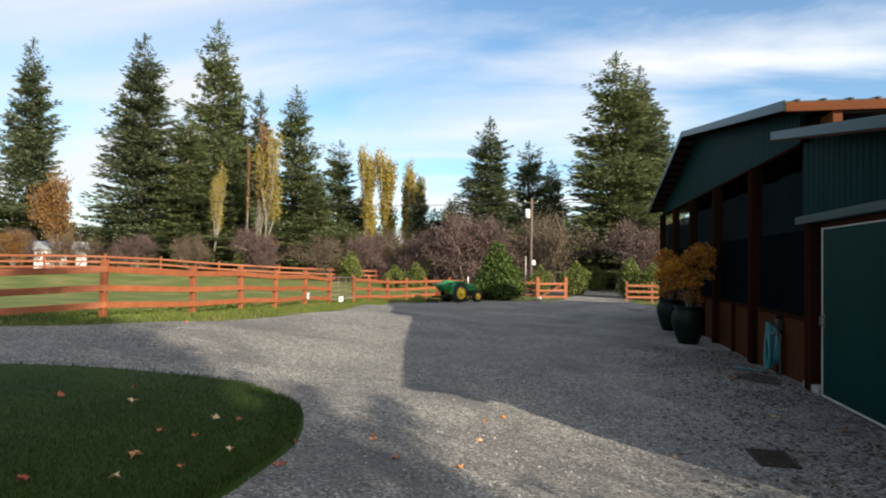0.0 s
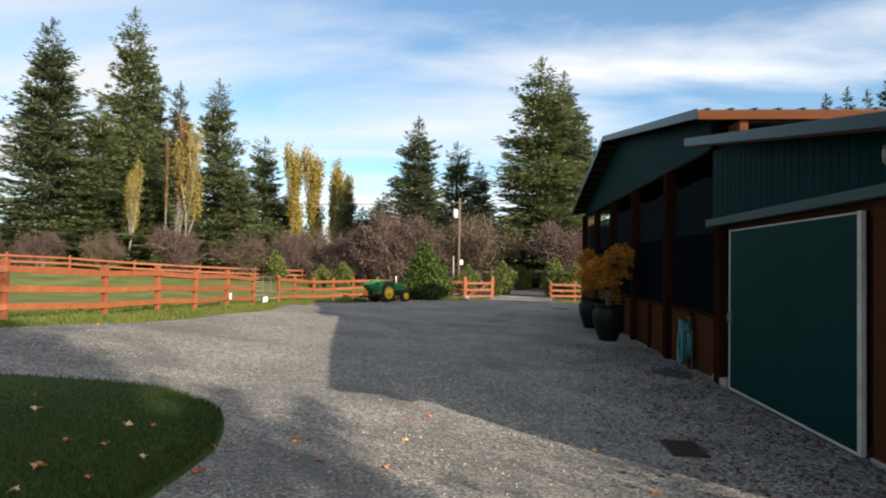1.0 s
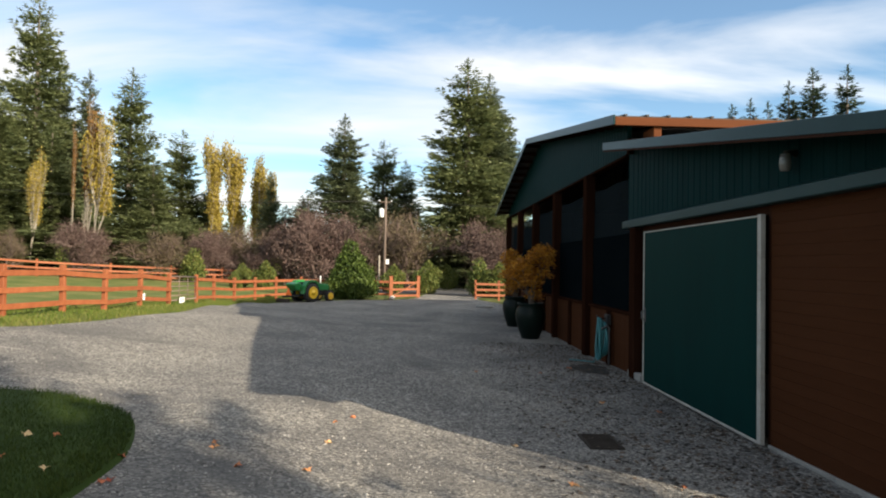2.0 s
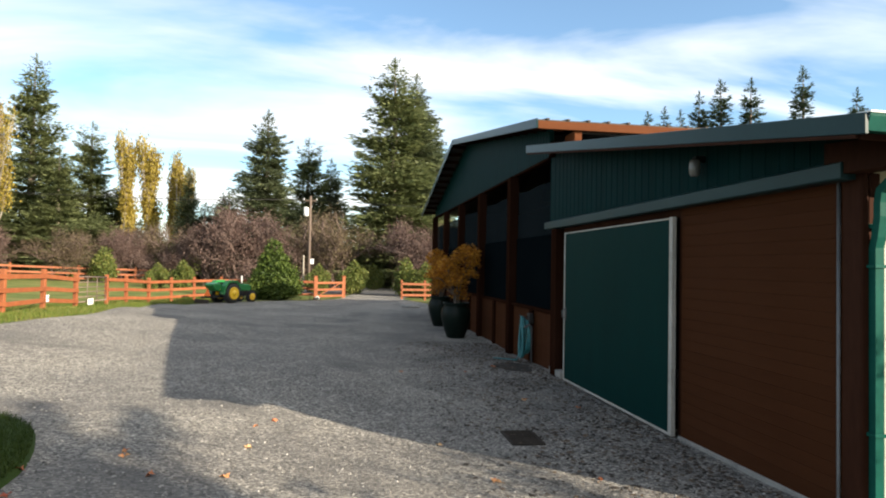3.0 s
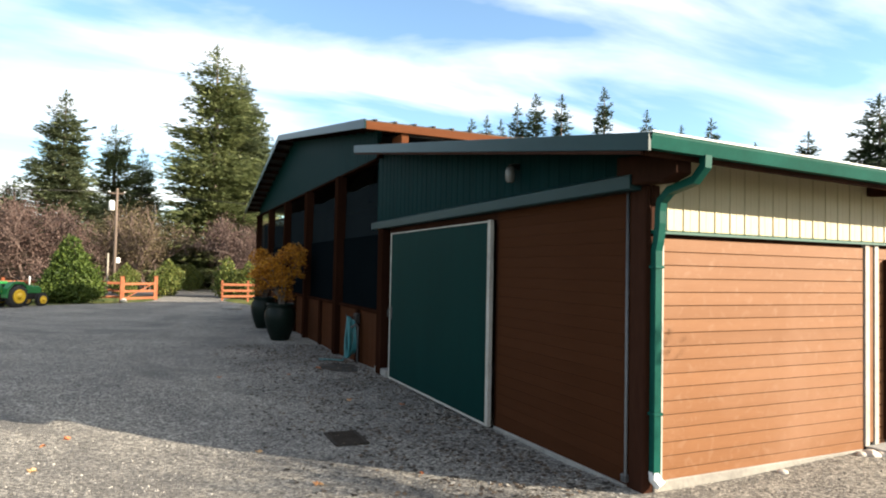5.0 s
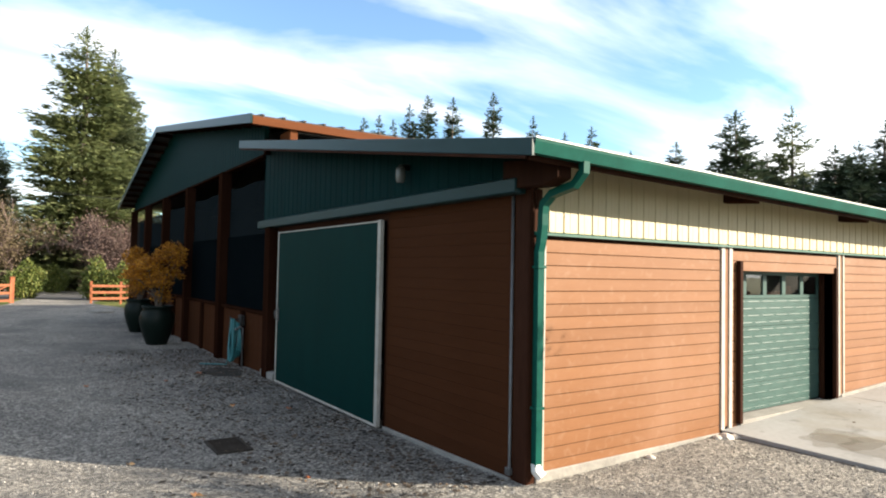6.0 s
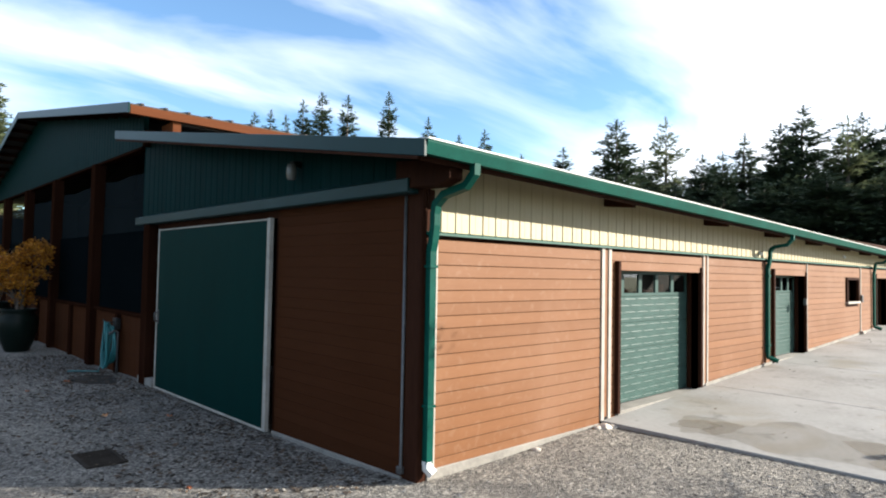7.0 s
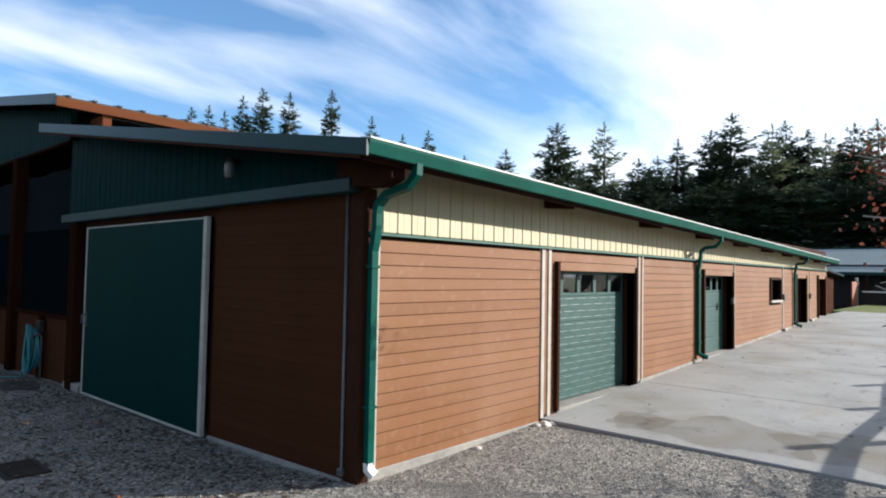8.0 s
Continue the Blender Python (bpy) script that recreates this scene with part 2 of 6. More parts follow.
ROOF_TIN = material("pale_metal_roof", ((0.42, 0.45, 0.46), (0.52, 0.55, 0.56)), rough=0.4, metal=0.3, scale=1, fine=10, bump=0.05)
ROOF_DARK = material("dark_metal_roof", ((0.05, 0.045, 0.04), (0.08, 0.07, 0.06)), rough=0.6, metal=0.2, scale=1, fine=10, bump=0.05, spec=0.15)
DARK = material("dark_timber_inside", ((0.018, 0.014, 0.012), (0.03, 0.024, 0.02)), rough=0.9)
SAND = material("arena_sand", ((0.16, 0.13, 0.1), (0.24, 0.2, 0.16)), rough=0.95, scale=0.7, fine=12, bump=0.5)
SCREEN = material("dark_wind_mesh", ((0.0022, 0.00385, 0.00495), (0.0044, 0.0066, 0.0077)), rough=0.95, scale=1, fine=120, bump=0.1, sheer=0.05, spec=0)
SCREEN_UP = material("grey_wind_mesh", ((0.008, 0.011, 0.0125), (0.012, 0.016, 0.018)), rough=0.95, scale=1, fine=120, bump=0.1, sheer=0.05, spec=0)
FENCE = material("orange_stained_fence", ((0.1836, 0.04896, 0.01496), (0.2312, 0.06528, 0.0204), (0.2788, 0.0884, 0.03128)), rough=0.7, scale=2.5, fine=20, bump=0.25, stretch=(1, 1, 1), rand=0.25)
BARK = material("grey_brown_bark", ((0.07, 0.055, 0.045), (0.13, 0.105, 0.085), (0.19, 0.16, 0.13)), rough=0.9, scale=3, fine=18, bump=0.7, stretch=(1, 1, 0.3))
PALE_BARK = material("pale_bark", ((0.2, 0.17, 0.13), (0.33, 0.3, 0.25)), rough=0.85, scale=3, fine=15, bump=0.4)
FIR = leafy("fir_needles", ((0.066, 0.09, 0.05), (0.125, 0.152, 0.08), (0.19, 0.215, 0.115)), through_light=0.38)
FIR_DEEP = leafy("dark_fir_needles", ((0.032, 0.055, 0.036), (0.06, 0.088, 0.054), (0.095, 0.125, 0.07)), through_light=0.22)
FIR_LIGHT = leafy("yellow_green_needles", ((0.0897, 0.115, 0.04945), (0.1552, 0.184, 0.0782), (0.2185, 0.2415, 0.1081)), through_light=0.38)
GOLD = leafy("golden_leaves", ((0.178, 0.133, 0.024), (0.282, 0.213, 0.039), (0.385, 0.307, 0.065)), through_light=0.35)
AMBER = leafy("amber_leaves", ((0.12, 0.06, 0.02), (0.19, 0.095, 0.028), (0.26, 0.145, 0.045)), through_light=0.35)
PLUM = leafy("plum_twig_leaves", ((0.056, 0.034, 0.029), (0.1, 0.062, 0.053), (0.165, 0.108, 0.09)), through_light=0.2)
PLUM_DRY = leafy("russet_olive_leaves", ((0.06, 0.045, 0.026), (0.105, 0.08, 0.044), (0.16, 0.125, 0.07)), through_light=0.2)
TWIG = material("purple_brown_twigs", ((0.0765, 0.0495, 0.0414), (0.144, 0.1008, 0.0855)), rough=0.85, scale=2, fine=10, bump=0)
SHRUB = leafy("shrub_leaves", ((0.05, 0.075, 0.018), (0.105, 0.135, 0.03), (0.19, 0.19, 0.052)), through_light=0.3)
CONE = leafy("hedge_leaves", ((0.03, 0.055, 0.011), (0.056, 0.09, 0.017), (0.1, 0.14, 0.028)), through_light=0.25)
MAPLE = leafy("orange_maple_leaves", ((0.204, 0.078, 0.0144), (0.432, 0.18, 0.0192), (0.672, 0.324, 0.0312)), through_light=0.35)
RUST = leafy("rust_leaves", ((0.1, 0.03, 0.02), (0.18, 0.052, 0.03), (0.28, 0.1, 0.055)), through_light=0.3)
FALLEN = material("fallen_leaf", ((0.4, 0.13, 0.05), (0.52, 0.25, 0.1), (0.6, 0.42, 0.22)), rough=0.8, rand=0.9, scale=5)
FALLEN_RED = material("red_fallen_leaf", ((0.3, 0.06, 0.03), (0.42, 0.13, 0.06)), rough=0.8, rand=0.6, scale=5)
GLAZE = material("dark_glazed_pot", ((0.003, 0.007, 0.0055), (0.006, 0.012, 0.0095)), rough=0.42, scale=3, fine=14, bump=0.05, coat=0.03, spec=0.1)
SOIL = material("potting_soil", ((0.03, 0.022, 0.016), (0.06, 0.045, 0.032)), rough=0.95, fine=30, bump=0.6)
HOSE = material("teal_rubber_hose", ((0.02, 0.13, 0.14), (0.035, 0.19, 0.2)), rough=0.5, scale=4, fine=30, bump=0.05)
TRACTOR_GREEN = material("tractor_green_paint", ((0.012, 0.14, 0.035), (0.018, 0.18, 0.05)), rough=0.35, scale=3, fine=15, bump=0.02)
TRACTOR_YELLOW = material("tractor_yellow_paint", ((0.7, 0.42, 0.02), (0.8, 0.5, 0.03)), rough=0.4, scale=3, fine=15, bump=0.02)
RUBBER = material("black_rubber", ((0.014, 0.014, 0.014), (0.028, 0.027, 0.026)), rough=0.8, scale=4, fine=30, bump=0.2)
ORANGE = material("orange_marker", ((0.9, 0.16, 0.02), (0.95, 0.2, 0.03)), rough=0.5, bump=0)
BLACK_METAL = material("black_iron", ((0.015, 0.015, 0.015), (0.03, 0.028, 0.026)), rough=0.6, metal=0.4)
GRATE_IRON = material("rusty_grate_iron", ((0.022, 0.019, 0.016), (0.05, 0.042, 0.035)), rough=0.8, metal=0.0, spec=0.08)
STONE = material("pale_stone", ((0.45, 0.4, 0.34), (0.62, 0.57, 0.5)), rough=0.9, scale=6, bump=0.5)
POLE_WOOD = material("weathered_pole_wood", ((0.09, 0.065, 0.05), (0.16, 0.12, 0.095)), rough=0.9, scale=2, fine=15, bump=0.4, stretch=(1, 1, 0.15))
LAMP_GLASS = material("frosted_lamp_glass", ((0.14, 0.135, 0.125), (0.18, 0.175, 0.165)), rough=0.25, bump=0)
WHITE_PAINT = material("white_paint", ((0.68, 0.68, 0.66), (0.78, 0.78, 0.76)), rough=0.5, scale=3, bump=0.03)


def glass_material():
    m = bpy.data.materials.new("dark_window_glass")
    m.use_nodes = True
    b = m.node_tree.nodes["Principled BSDF"]
    b.inputs["Base Color"].default_value = (0.55, 0.6, 0.6, 1)
    b.inputs["Roughness"].default_value, b.inputs["IOR"].default_value, b.inputs["Transmission Weight"].default_value = 0.02, 1.5, 1.0
    return m


GLASS = glass_material()

# ---------------------------------------------------------------- shapes


def part(name, bm, mat, parent=None, label=""):
    """Links a bmesh as one mesh object under a thing or a part."""
    me = bpy.data.meshes.new(name)
    bm.to_mesh(me)
    bm.free()
    me.materials.append(mat)
    ob = new(name, me)
    ob.parent = parent
    return tagged(ob, label)


def piece(name, me, parent, m=None):
    """One more object on a shared mesh."""
    ob = new(name, me)
    ob.parent = parent
    if m is not None:
        ob.matrix_basis = m
    return ob


def soup(name, verts, faces, mat, parent=None, smooth=False):
    me = bpy.data.meshes.new(name)
    me.from_pydata(verts, [], faces)
    me.materials.append(mat)
    if smooth:
        me.polygons.foreach_set("use_smooth", [True] * len(me.polygons))
    ob = new(name, me)
    ob.parent = parent
    return ob


def thing(name, label, category, at=(0, 0, 0), rz=0.0, group="", kind=""):
    ob = new(name)
    ob.empty_display_size = 0.2
    ob.matrix_basis = pose(*at, 0, 0, rz)
    return tagged(ob, label, category, group, kind)


def box(x0, x1, y0, y1, z0, z1, bev=0.0, bm=None):
    """A block between two corners, with softened edges."""
    own = bm is None
    bm = bm or bmesh.new()
    r = bmesh.ops.create_cube(bm, size=1, matrix=Matrix.LocRotScale(((x0 + x1) / 2, (y0 + y1) / 2, (z0 + z1) / 2), None, (abs(x1 - x0), abs(y1 - y0), abs(z1 - z0))))
    if bev and own:
        bmesh.ops.bevel(bm, geom=bm.edges[:], offset=bev, segments=1, affect="EDGES")
    return bm


def prism(outline, axis, a, b, bev=0.0):
    """An outline of (u, v) drawn out along axis from a to b. axis x: (u, v) is (y, z); y: (x, z); z: (x, y)."""
    bm = bmesh.new()
    put = {"x": lambda u, v, w: (w, u, v), "y": lambda u, v, w: (u, w, v), "z": lambda u, v, w: (u, v, w)}[axis]
    lo = [bm.verts.new(put(u, v, a)) for u, v in outline]
    hi = [bm.verts.new(put(u, v, b)) for u, v in outline]
    n = len(outline)
    bm.faces.new(lo)
    bm.faces.new(hi[::-1])
    for i in range(n):
        bm.faces.new((lo[i], hi[i], hi[(i + 1) % n], lo[(i + 1) % n]))
    bmesh.ops.recalc_face_normals(bm, faces=bm.faces[:])
    if bev:
        bmesh.ops.bevel(bm, geom=bm.edges[:], offset=bev, segments=1, affect="EDGES")
    return bm


def lathe(profile, n=24, bm=None, m=None):
    """A turned shape from (radius, height) pairs."""
    bm = bm or bmesh.new()
    rings = []
    for r, z in profile:
        ring = []
        for i in range(n):
            a = 2 * math.pi * i / n
            p = Vector((r * math.cos(a), r * math.sin(a), z))
            ring.append(bm.verts.new(m @ p if m else p))
        rings.append(ring)
    for a, b in zip(rings, rings[1:]):
        for i in range(n):
            f = bm.faces.new((a[i], a[(i + 1) % n], b[(i + 1) % n], b[i]))
            f.smooth = True
    bm.faces.new(rings[0][::-1])
    bm.faces.new(rings[-1])
    return bm


def tube(points, r, n=8, bm=None, square=False):
    """A pipe along points, with the radius r, or one radius a point."""
    bm = bm or bmesh.new()
    pts = [Vector(p) for p in points]
    rad = r if isinstance(r, (list, tuple)) else [r] * len(pts)
    rings = []
    side = None
    for i, p in enumerate(pts):
        t = (pts[min(i + 1, len(pts) - 1)] - pts[max(i - 1, 0)]).normalized()
        ref = side if side is not None else (Vector((0, 0, 1)) if abs(t.z) < 0.9 else Vector((1, 0, 0)))
        u = t.cross(ref).normalized() if side is None else (side - t * side.dot(t)).normalized()
        side = u
        v = t.cross(u)
        ring = []
        for k in range(n):
            a = 2 * math.pi * (k + (0.5 if square else 0)) / n
            ring.append(bm.verts.new(p + (u * math.cos(a) + v * math.sin(a)) * rad[i]))
        rings.append(ring)
    for a, b in zip(rings, rings[1:]):
        for k in range(n):
            f = bm.faces.new((a[k], a[(k + 1) % n], b[(k + 1) % n], b[k]))
            f.smooth = not square
    bm.faces.new(rings[0])
    bm.faces.new(rings[-1][::-1])
    bmesh.ops.recalc_face_normals(bm, faces=bm.faces[:])
    return bm


# ---------------------------------------------------------------- the lie of the land
# (x, y, height) the lie of the land
LAND = [(-0.05, 0.04, -0.294), (-0.06, 1.64, -0.428), (-0.09, 5.04, -0.459), (-0.12, 8.04, -0.37), (-0.15, 12.0, -0.46), (-0.19, 16.04, -0.43), (-0.27, 25.04, -0.506), (3.6, -1.2, -0.22), (3.6, -3, -0.215), (3.6, -5, -0.22), (9, -3, -0.3), (25, -3, 0.3), (25, 10, 0.3), (8, -6, 0.0), (13, -6, 0.18), (19, -6, 0.38),
        (-4.50, -5.00, 0.200), (-2.57, 3.02, -0.329), (-3.15, 12.01, -0.340), (-7.15, 6.97, -0.063), (-9.08, 0.94, 0.174), (-14.13, 3.87, 0.454),
        (-15.59, 8.35, 0.599), (-15.25, 12.85, 0.427), (-14.32, 17.87, 0.253), (-14.92, 24.86, -0.061), (-12.46, 30.90, -0.329), (-5.27, 23.99, -0.452), (-4.39, 38.00, -0.401),
        (5.55, 45.09, -0.579), (-45.63, 39.43, 1.038), (-43.85, 55.46, 0.497), (-37.99, 65.54, 0.077), (-71.04, 69.08, 0.951), (-31.19, 79.64, -0.211), (-0.73, 75.04, -0.781), (59.23, 80.58, 0.626), (-60.07, -0.77, 1.005), (60.31, -39.41, 0.743), (-39.37, -50.49, 0.800)]
def land(x, y):
    a = b = 0.0
    for px, py, pz in LAND:
        d = (x - px) ** 2 + (y - py) ** 2 + 2.0
        w = d ** -1.7
        a += w * pz
        b += w
    return a / b


def lands(x, y):
    """The same for whole rows of places."""
    a = b = 0.0
    for px, py, pz in LAND:
        w = ((x - px) ** 2 + (y - py) ** 2 + 2.0) ** -1.7
        a, b = a + w * pz, b + w
    return a / b


def sheet(name, xs, ys_of, zoff, mat, label, category, kind="structure", cols=40, edge=0.0):
    """A sheet laid on the land: rows along y, each from a left to a right x."""
    verts, faces = [], []
    for y, (xa, xb) in ((y, ys_of(y)) for y in xs):
        for i in range(cols + 1):
            x = xa + (xb - xa) * i / cols
            verts.append((x, y, land(x, y) + zoff))
    w = cols + 1
    for j in range(len(xs) - 1):
        for i in range(cols):
            faces.append((j * w + i, j * w + i + 1, (j + 1) * w + i + 1, (j + 1) * w + i))
    return tagged(soup(name, verts, faces, mat, smooth=True), label, category, kind=kind)


def lerp_table(t, table):
    for (a, *va), (b, *vb) in zip(table, table[1:]):
        if t <= b:
            k = max(0.0, (t - a) / (b - a))
            k = k * k * (3 - 2 * k) * 0.5 + k * 0.5
            return [p + (q - p) * k for p, q in zip(va, vb)]
    return list(table[-1][1:])


# the ground: one sheet to the horizon, finer near the yard
gx = [-1500, -700, -350, -200, -140, -100, -80] + [-66 + 3 * i for i in range(12)] + [-30 + 0.8 * i for i in range(76)] + [32 + 4 * i for i in range(12)] + [90, 120, 200, 350, 700, 1500]
gy = [-1500, -700, -350, -200, -140, -100, -70, -50, -38, -28, -20] + [-15 + 0.8 * i for i in range(76)] + [46 + 3 * i for i in range(16)] + [100, 120, 150, 220, 350, 700, 1500]


def ground_height(x, y):
    h = land(x, y)
    if -24 < x < 4 and -16 < y < 40:
        h -= 0.05
    if 3 < x < 28 and -13 < y < 26:
        h -= 0.25
    return h


gv = [(x, y, ground_height(x, y)) for y in gy for x in gx]
gw = len(gx)
gf = [(j * gw + i, j * gw + i + 1, (j + 1) * gw + i + 1, (j + 1) * gw + i) for j in range(len(gy) - 1) for i in range(gw - 1)]
tagged(soup("ground", gv, gf, TURF, smooth=True), "rough green and straw-coloured meadow grass running to the woods", "ground", kind="structure")

DRIVE = [(-22, -23.85, 3.90), (3, -24.07, 3.90), (4.6, -21.08, 3.90), (5.55, -17.6, 3.9), (5.9, -16.0, 3.9), (6.8, -14.2, 3.9), (9, -12.8, 3.9), (12, -12.5, 3.9), (15.2, -12.25, 3.9), (20, -12.7, 3.9), (24.4, -13.2, 3.9), (26, -13.17, 3.00), (29, -12.70, 0.90),
         (31.6, -11.72, 0.58), (33.4, -8.94, 0.36), (35.6, -6.45, -0.15), (38, -4.88, -0.68), (45, -4.04, 0.76), (62, -2.58, 5.42)]
drive_rows = [-22 + 0.75 * i for i in range(113)]
sheet("gravel_drive", drive_rows, lambda y: lerp_table(y, DRIVE), 0.02, GRAVEL, "grey crushed-gravel yard and drive beside the barn", "gravel", cols=56)

# the road past the gate
road_rows = [44 + 2 * i for i in range(5)]
sheet("road", road_rows, lambda y: (-14, 70), 0.05, ASPHALT, "grey asphalt lane beyond the gates", "road", cols=60)

# the lawn: a mown bed with a rounded tip
LAWN_EDGE = [(-7.45, -3), (-7.34, -1.5), (-7.28, -0.75), (-7.25, -0.14), (-7.31, 0.88), (-7.67, 1.9), (-8.0, 2.45), (-8.47, 2.9), (-9.0, 3.3), (-9.65, 3.55), (-10.4, 3.5), (-11.27, 3.26), (-12.58, 2.6), (-15, 1.3), (-19, -0.8), (-19, -8), (-9, -8)]


def smooth_ring(pts, n=6):
    out = []
    k = len(pts)
    for i in range(k):
        p0, p1, p2, p3 = (Vector(pts[(i + j - 1) % k]) for j in range(4))
        for s in range(n):
            t = s / n
            out.append(0.5 * ((2 * p1) + (p2 - p0) * t + (2 * p0 - 5 * p1 + 4 * p2 - p3) * t * t + (3 * p1 - p0 - 3 * p2 + p3) * t ** 3))
    return out


ring = smooth_ring(LAWN_EDGE)
mid = Vector((-11.5, -1.0))
lv, lf = [], []
LEVELS = [0.0, 0.25, 0.5, 0.75, 0.9, 0.97, 1.0, 1.012]
for r in LEVELS:
    for p in ring:
        q = mid + (p - mid) * r
        lv.append((q.x, q.y, land(q.x, q.y) + (0.075 if r < 0.95 else 0.065 if r < 0.99 else 0.045 if r < 1.005 else -0.02)))
k = len(ring)
for a in range(len(LEVELS) - 1):
    for i in range(k):
        j = (i + 1) % k
        lf.append((a * k + i, (a + 1) * k + i, (a + 1) * k + j, a * k + j))
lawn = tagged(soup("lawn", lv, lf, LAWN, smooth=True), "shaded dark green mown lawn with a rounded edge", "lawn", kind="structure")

# ---------------------------------------------------------------- the barn
barn = thing("barn", "red-brown and green barn with stable wing and open arena", "barn")
EAVE_Y, EAVE_Z, GABLE_X, PITCH, END_X = -0.62, 3.205, -0.6, 0.159, 24.9


def slab_z(x):
    return 0.035 * (min(x, 26) - 8.0)


def roof_z(y):
    return EAVE_Z + PITCH * (y - EAVE_Y)


def sag(x, y):
    """How far the wing's roof has come down: the eave falls towards the far end."""
    return -0.0168 * max(x, 0.0) * min(1.0, max(0.0, 1.0 - (y - EAVE_Y) / 9.3))


def settle(ob, above=-9.0, inward=0.72):
    """Bends a part of the roof down with the eave, and in towards the wall; or the top of a wall down alone."""
    for v in ob.data.vertices:
        if v.co.z > above:
            d = sag(v.co.x, v.co.y)
            v.co.y -= inward * d
            v.co.z += d
    return ob


# concrete apron in front of the doors, cast in bays
apron = thing("concrete_apron", "pale concrete apron with saw-cut joints and brown stains", "concrete slab", kind="structure")
bays_x = [3.55, 7.15, 10.75, 14.35, 18.0, 21.6, 25.2, 28.4]
bays_y = [-0.002, -5.3]
for xa, xb in zip(bays_x, bays_x[1:]):
    for yb, ya in zip(bays_y, bays_y[1:]):
        fall = 0.003
        bm = bmesh.new()
        top = [(xa + 0.006, ya + 0.006), (xb - 0.006, ya + 0.006), (xb - 0.006, yb - 0.006), (xa + 0.006, yb - 0.006)]
        hi = [bm.verts.new((x, y, slab_z(x) + fall * y)) for x, y in top]
        lo = [bm.verts.new((x, y, slab_z(x) + fall * y - 0.16)) for x, y in top]
        bm.faces.new(hi)
        for i in range(4):
            bm.faces.new((hi[i], lo[i], lo[(i + 1) % 4], hi[(i + 1) % 4]))
        bmesh.ops.recalc_face_normals(bm, faces=bm.faces[:])
        bmesh.ops.bevel(bm, geom=[e for e in bm.edges if all(v in hi for v in e.verts)], offset=0.008, segments=1, affect="EDGES")
        part("concrete_bay", bm, CONCRETE, apron)

# front wall: solid behind the boards, with the door and window openings through it
DOORS = [(3.99, 6.82), (10.48, 12.72), (19.6, 21.22), (23.1, 24.62)]
WIN = (16.32, 17.5, 1.33, 1.96)
DOOR_TOP = 2.08
cuts = [0.02]
for a, b in DOORS:
    cuts += [a, b]
cuts.append(END_X)
blocks = [(a, b, -0.4, 3.14) for a, b in zip(cuts[::2], cuts[1::2]) if not a < WIN[0] < b]
blocks += [(a, b, DOOR_TOP, 3.14) for a, b in DOORS]
blocks += [(12.72, WIN[0], -0.4, 3.14), (WIN[1], 19.6, -0.4, 3.14), (WIN[0], WIN[1], -0.4, WIN[2]), (WIN[0], WIN[1], WIN[3], 3.14)]
front_wall = part("front_wall", box(0.02, 3.99, 0.03, 0.16, -0.4, 3.14), TIMBER, barn, "wall clad in wide red-brown boards")
for a, b, c, d in blocks[1:]:
    part("wall_pier", box(a, b, 0.03, 0.16, c, d), TIMBER, barn)
part("footing", box(0.12, 3.5, -0.018, 0.1, -0.5, -0.19, 0.01), FOOTING, barn, "rough pale concrete footing")
for n, (a, b) in enumerate([(7.0, 10.4), (12.8, 19.5), (21.3, 23.0)]):
    bm = prism([(a, slab_z(a) - 0.1), (b, slab_z(b) - 0.1), (b, slab_z(b) + 0.05), (a, slab_z(a) + 0.05)], "y", -0.03, 0.06, 0.006)
    part("footing", bm, FOOTING, barn, "pale concrete footing")

BOARD = 0.1415


def board_mesh(name, length, mat, h=BOARD - 0.0065, bev=0.003):
    """A board along x, from 0 to length, its face at y = 0, its top at z = 0."""
    bm = box(0, length, 0, 0.024, -h, 0)
    bmesh.ops.bevel(bm, geom=[e for e in bm.edges if abs(e.verts[0].co.y) < 1e-4 and abs(e.verts[1].co.y) < 1e-4 and abs(e.verts[0].co.x - e.verts[1].co.x) > 0.01], offset=bev, segments=1, affect="EDGES")
    me = bpy.data.meshes.new(name)
    bm.to_mesh(me)
    bm.free()
    me.materials.append(mat)
    return me


TRIM_Z = 2.356


def board_run(xa, xb, z_low, z_high=TRIM_Z, hole=None):
    whole = board_mesh("board", xb - xa, SIDING)
    left = board_mesh("board", hole[0] - xa, SIDING) if hole else None
    right = board_mesh("board", xb - hole[1], SIDING) if hole and xb - hole[1] > 0.03 else None
    i = 0
    while True:
        top = TRIM_Z - 0.045 - i * BOARD
        i += 1
        if top < z_low + 0.02:
            break
        if top > z_high + 0.09:
            continue
        if hole and top > hole[2] and top - BOARD < hole[3]:
            piece("board", left, front_wall, pose(xa, 0, top))
            if right:
                piece("board", right, front_wall, pose(hole[1], 0, top))
        else:
            piece("board", whole, front_wall, pose(xa, 0, top))


board_run(0.06, 3.52, -0.24)
board_run(3.79, 3.93, -0.14)
board_run(3.93, 6.91, DOOR_TOP + 0.05)
board_run(7.13, 9.94, 0.02)
board_run(10.1, 10.4, 0.1)
board_run(10.4, 12.8, DOOR_TOP + 0.05)
board_run(12.8, 17.78, 0.2, hole=(WIN[0] - 0.07, WIN[1] + 0.07, WIN[2] - 0.05, WIN[3] + 0.05))
board_run(17.86, 19.52, 0.36)
board_run(19.52, 21.3, DOOR_TOP + 0.05)
board_run(21.3, 23.02, 0.48)
board_run(23.02, 24.7, DOOR_TOP + 0.05)
board_run(24.7, 24.86, 0.58)

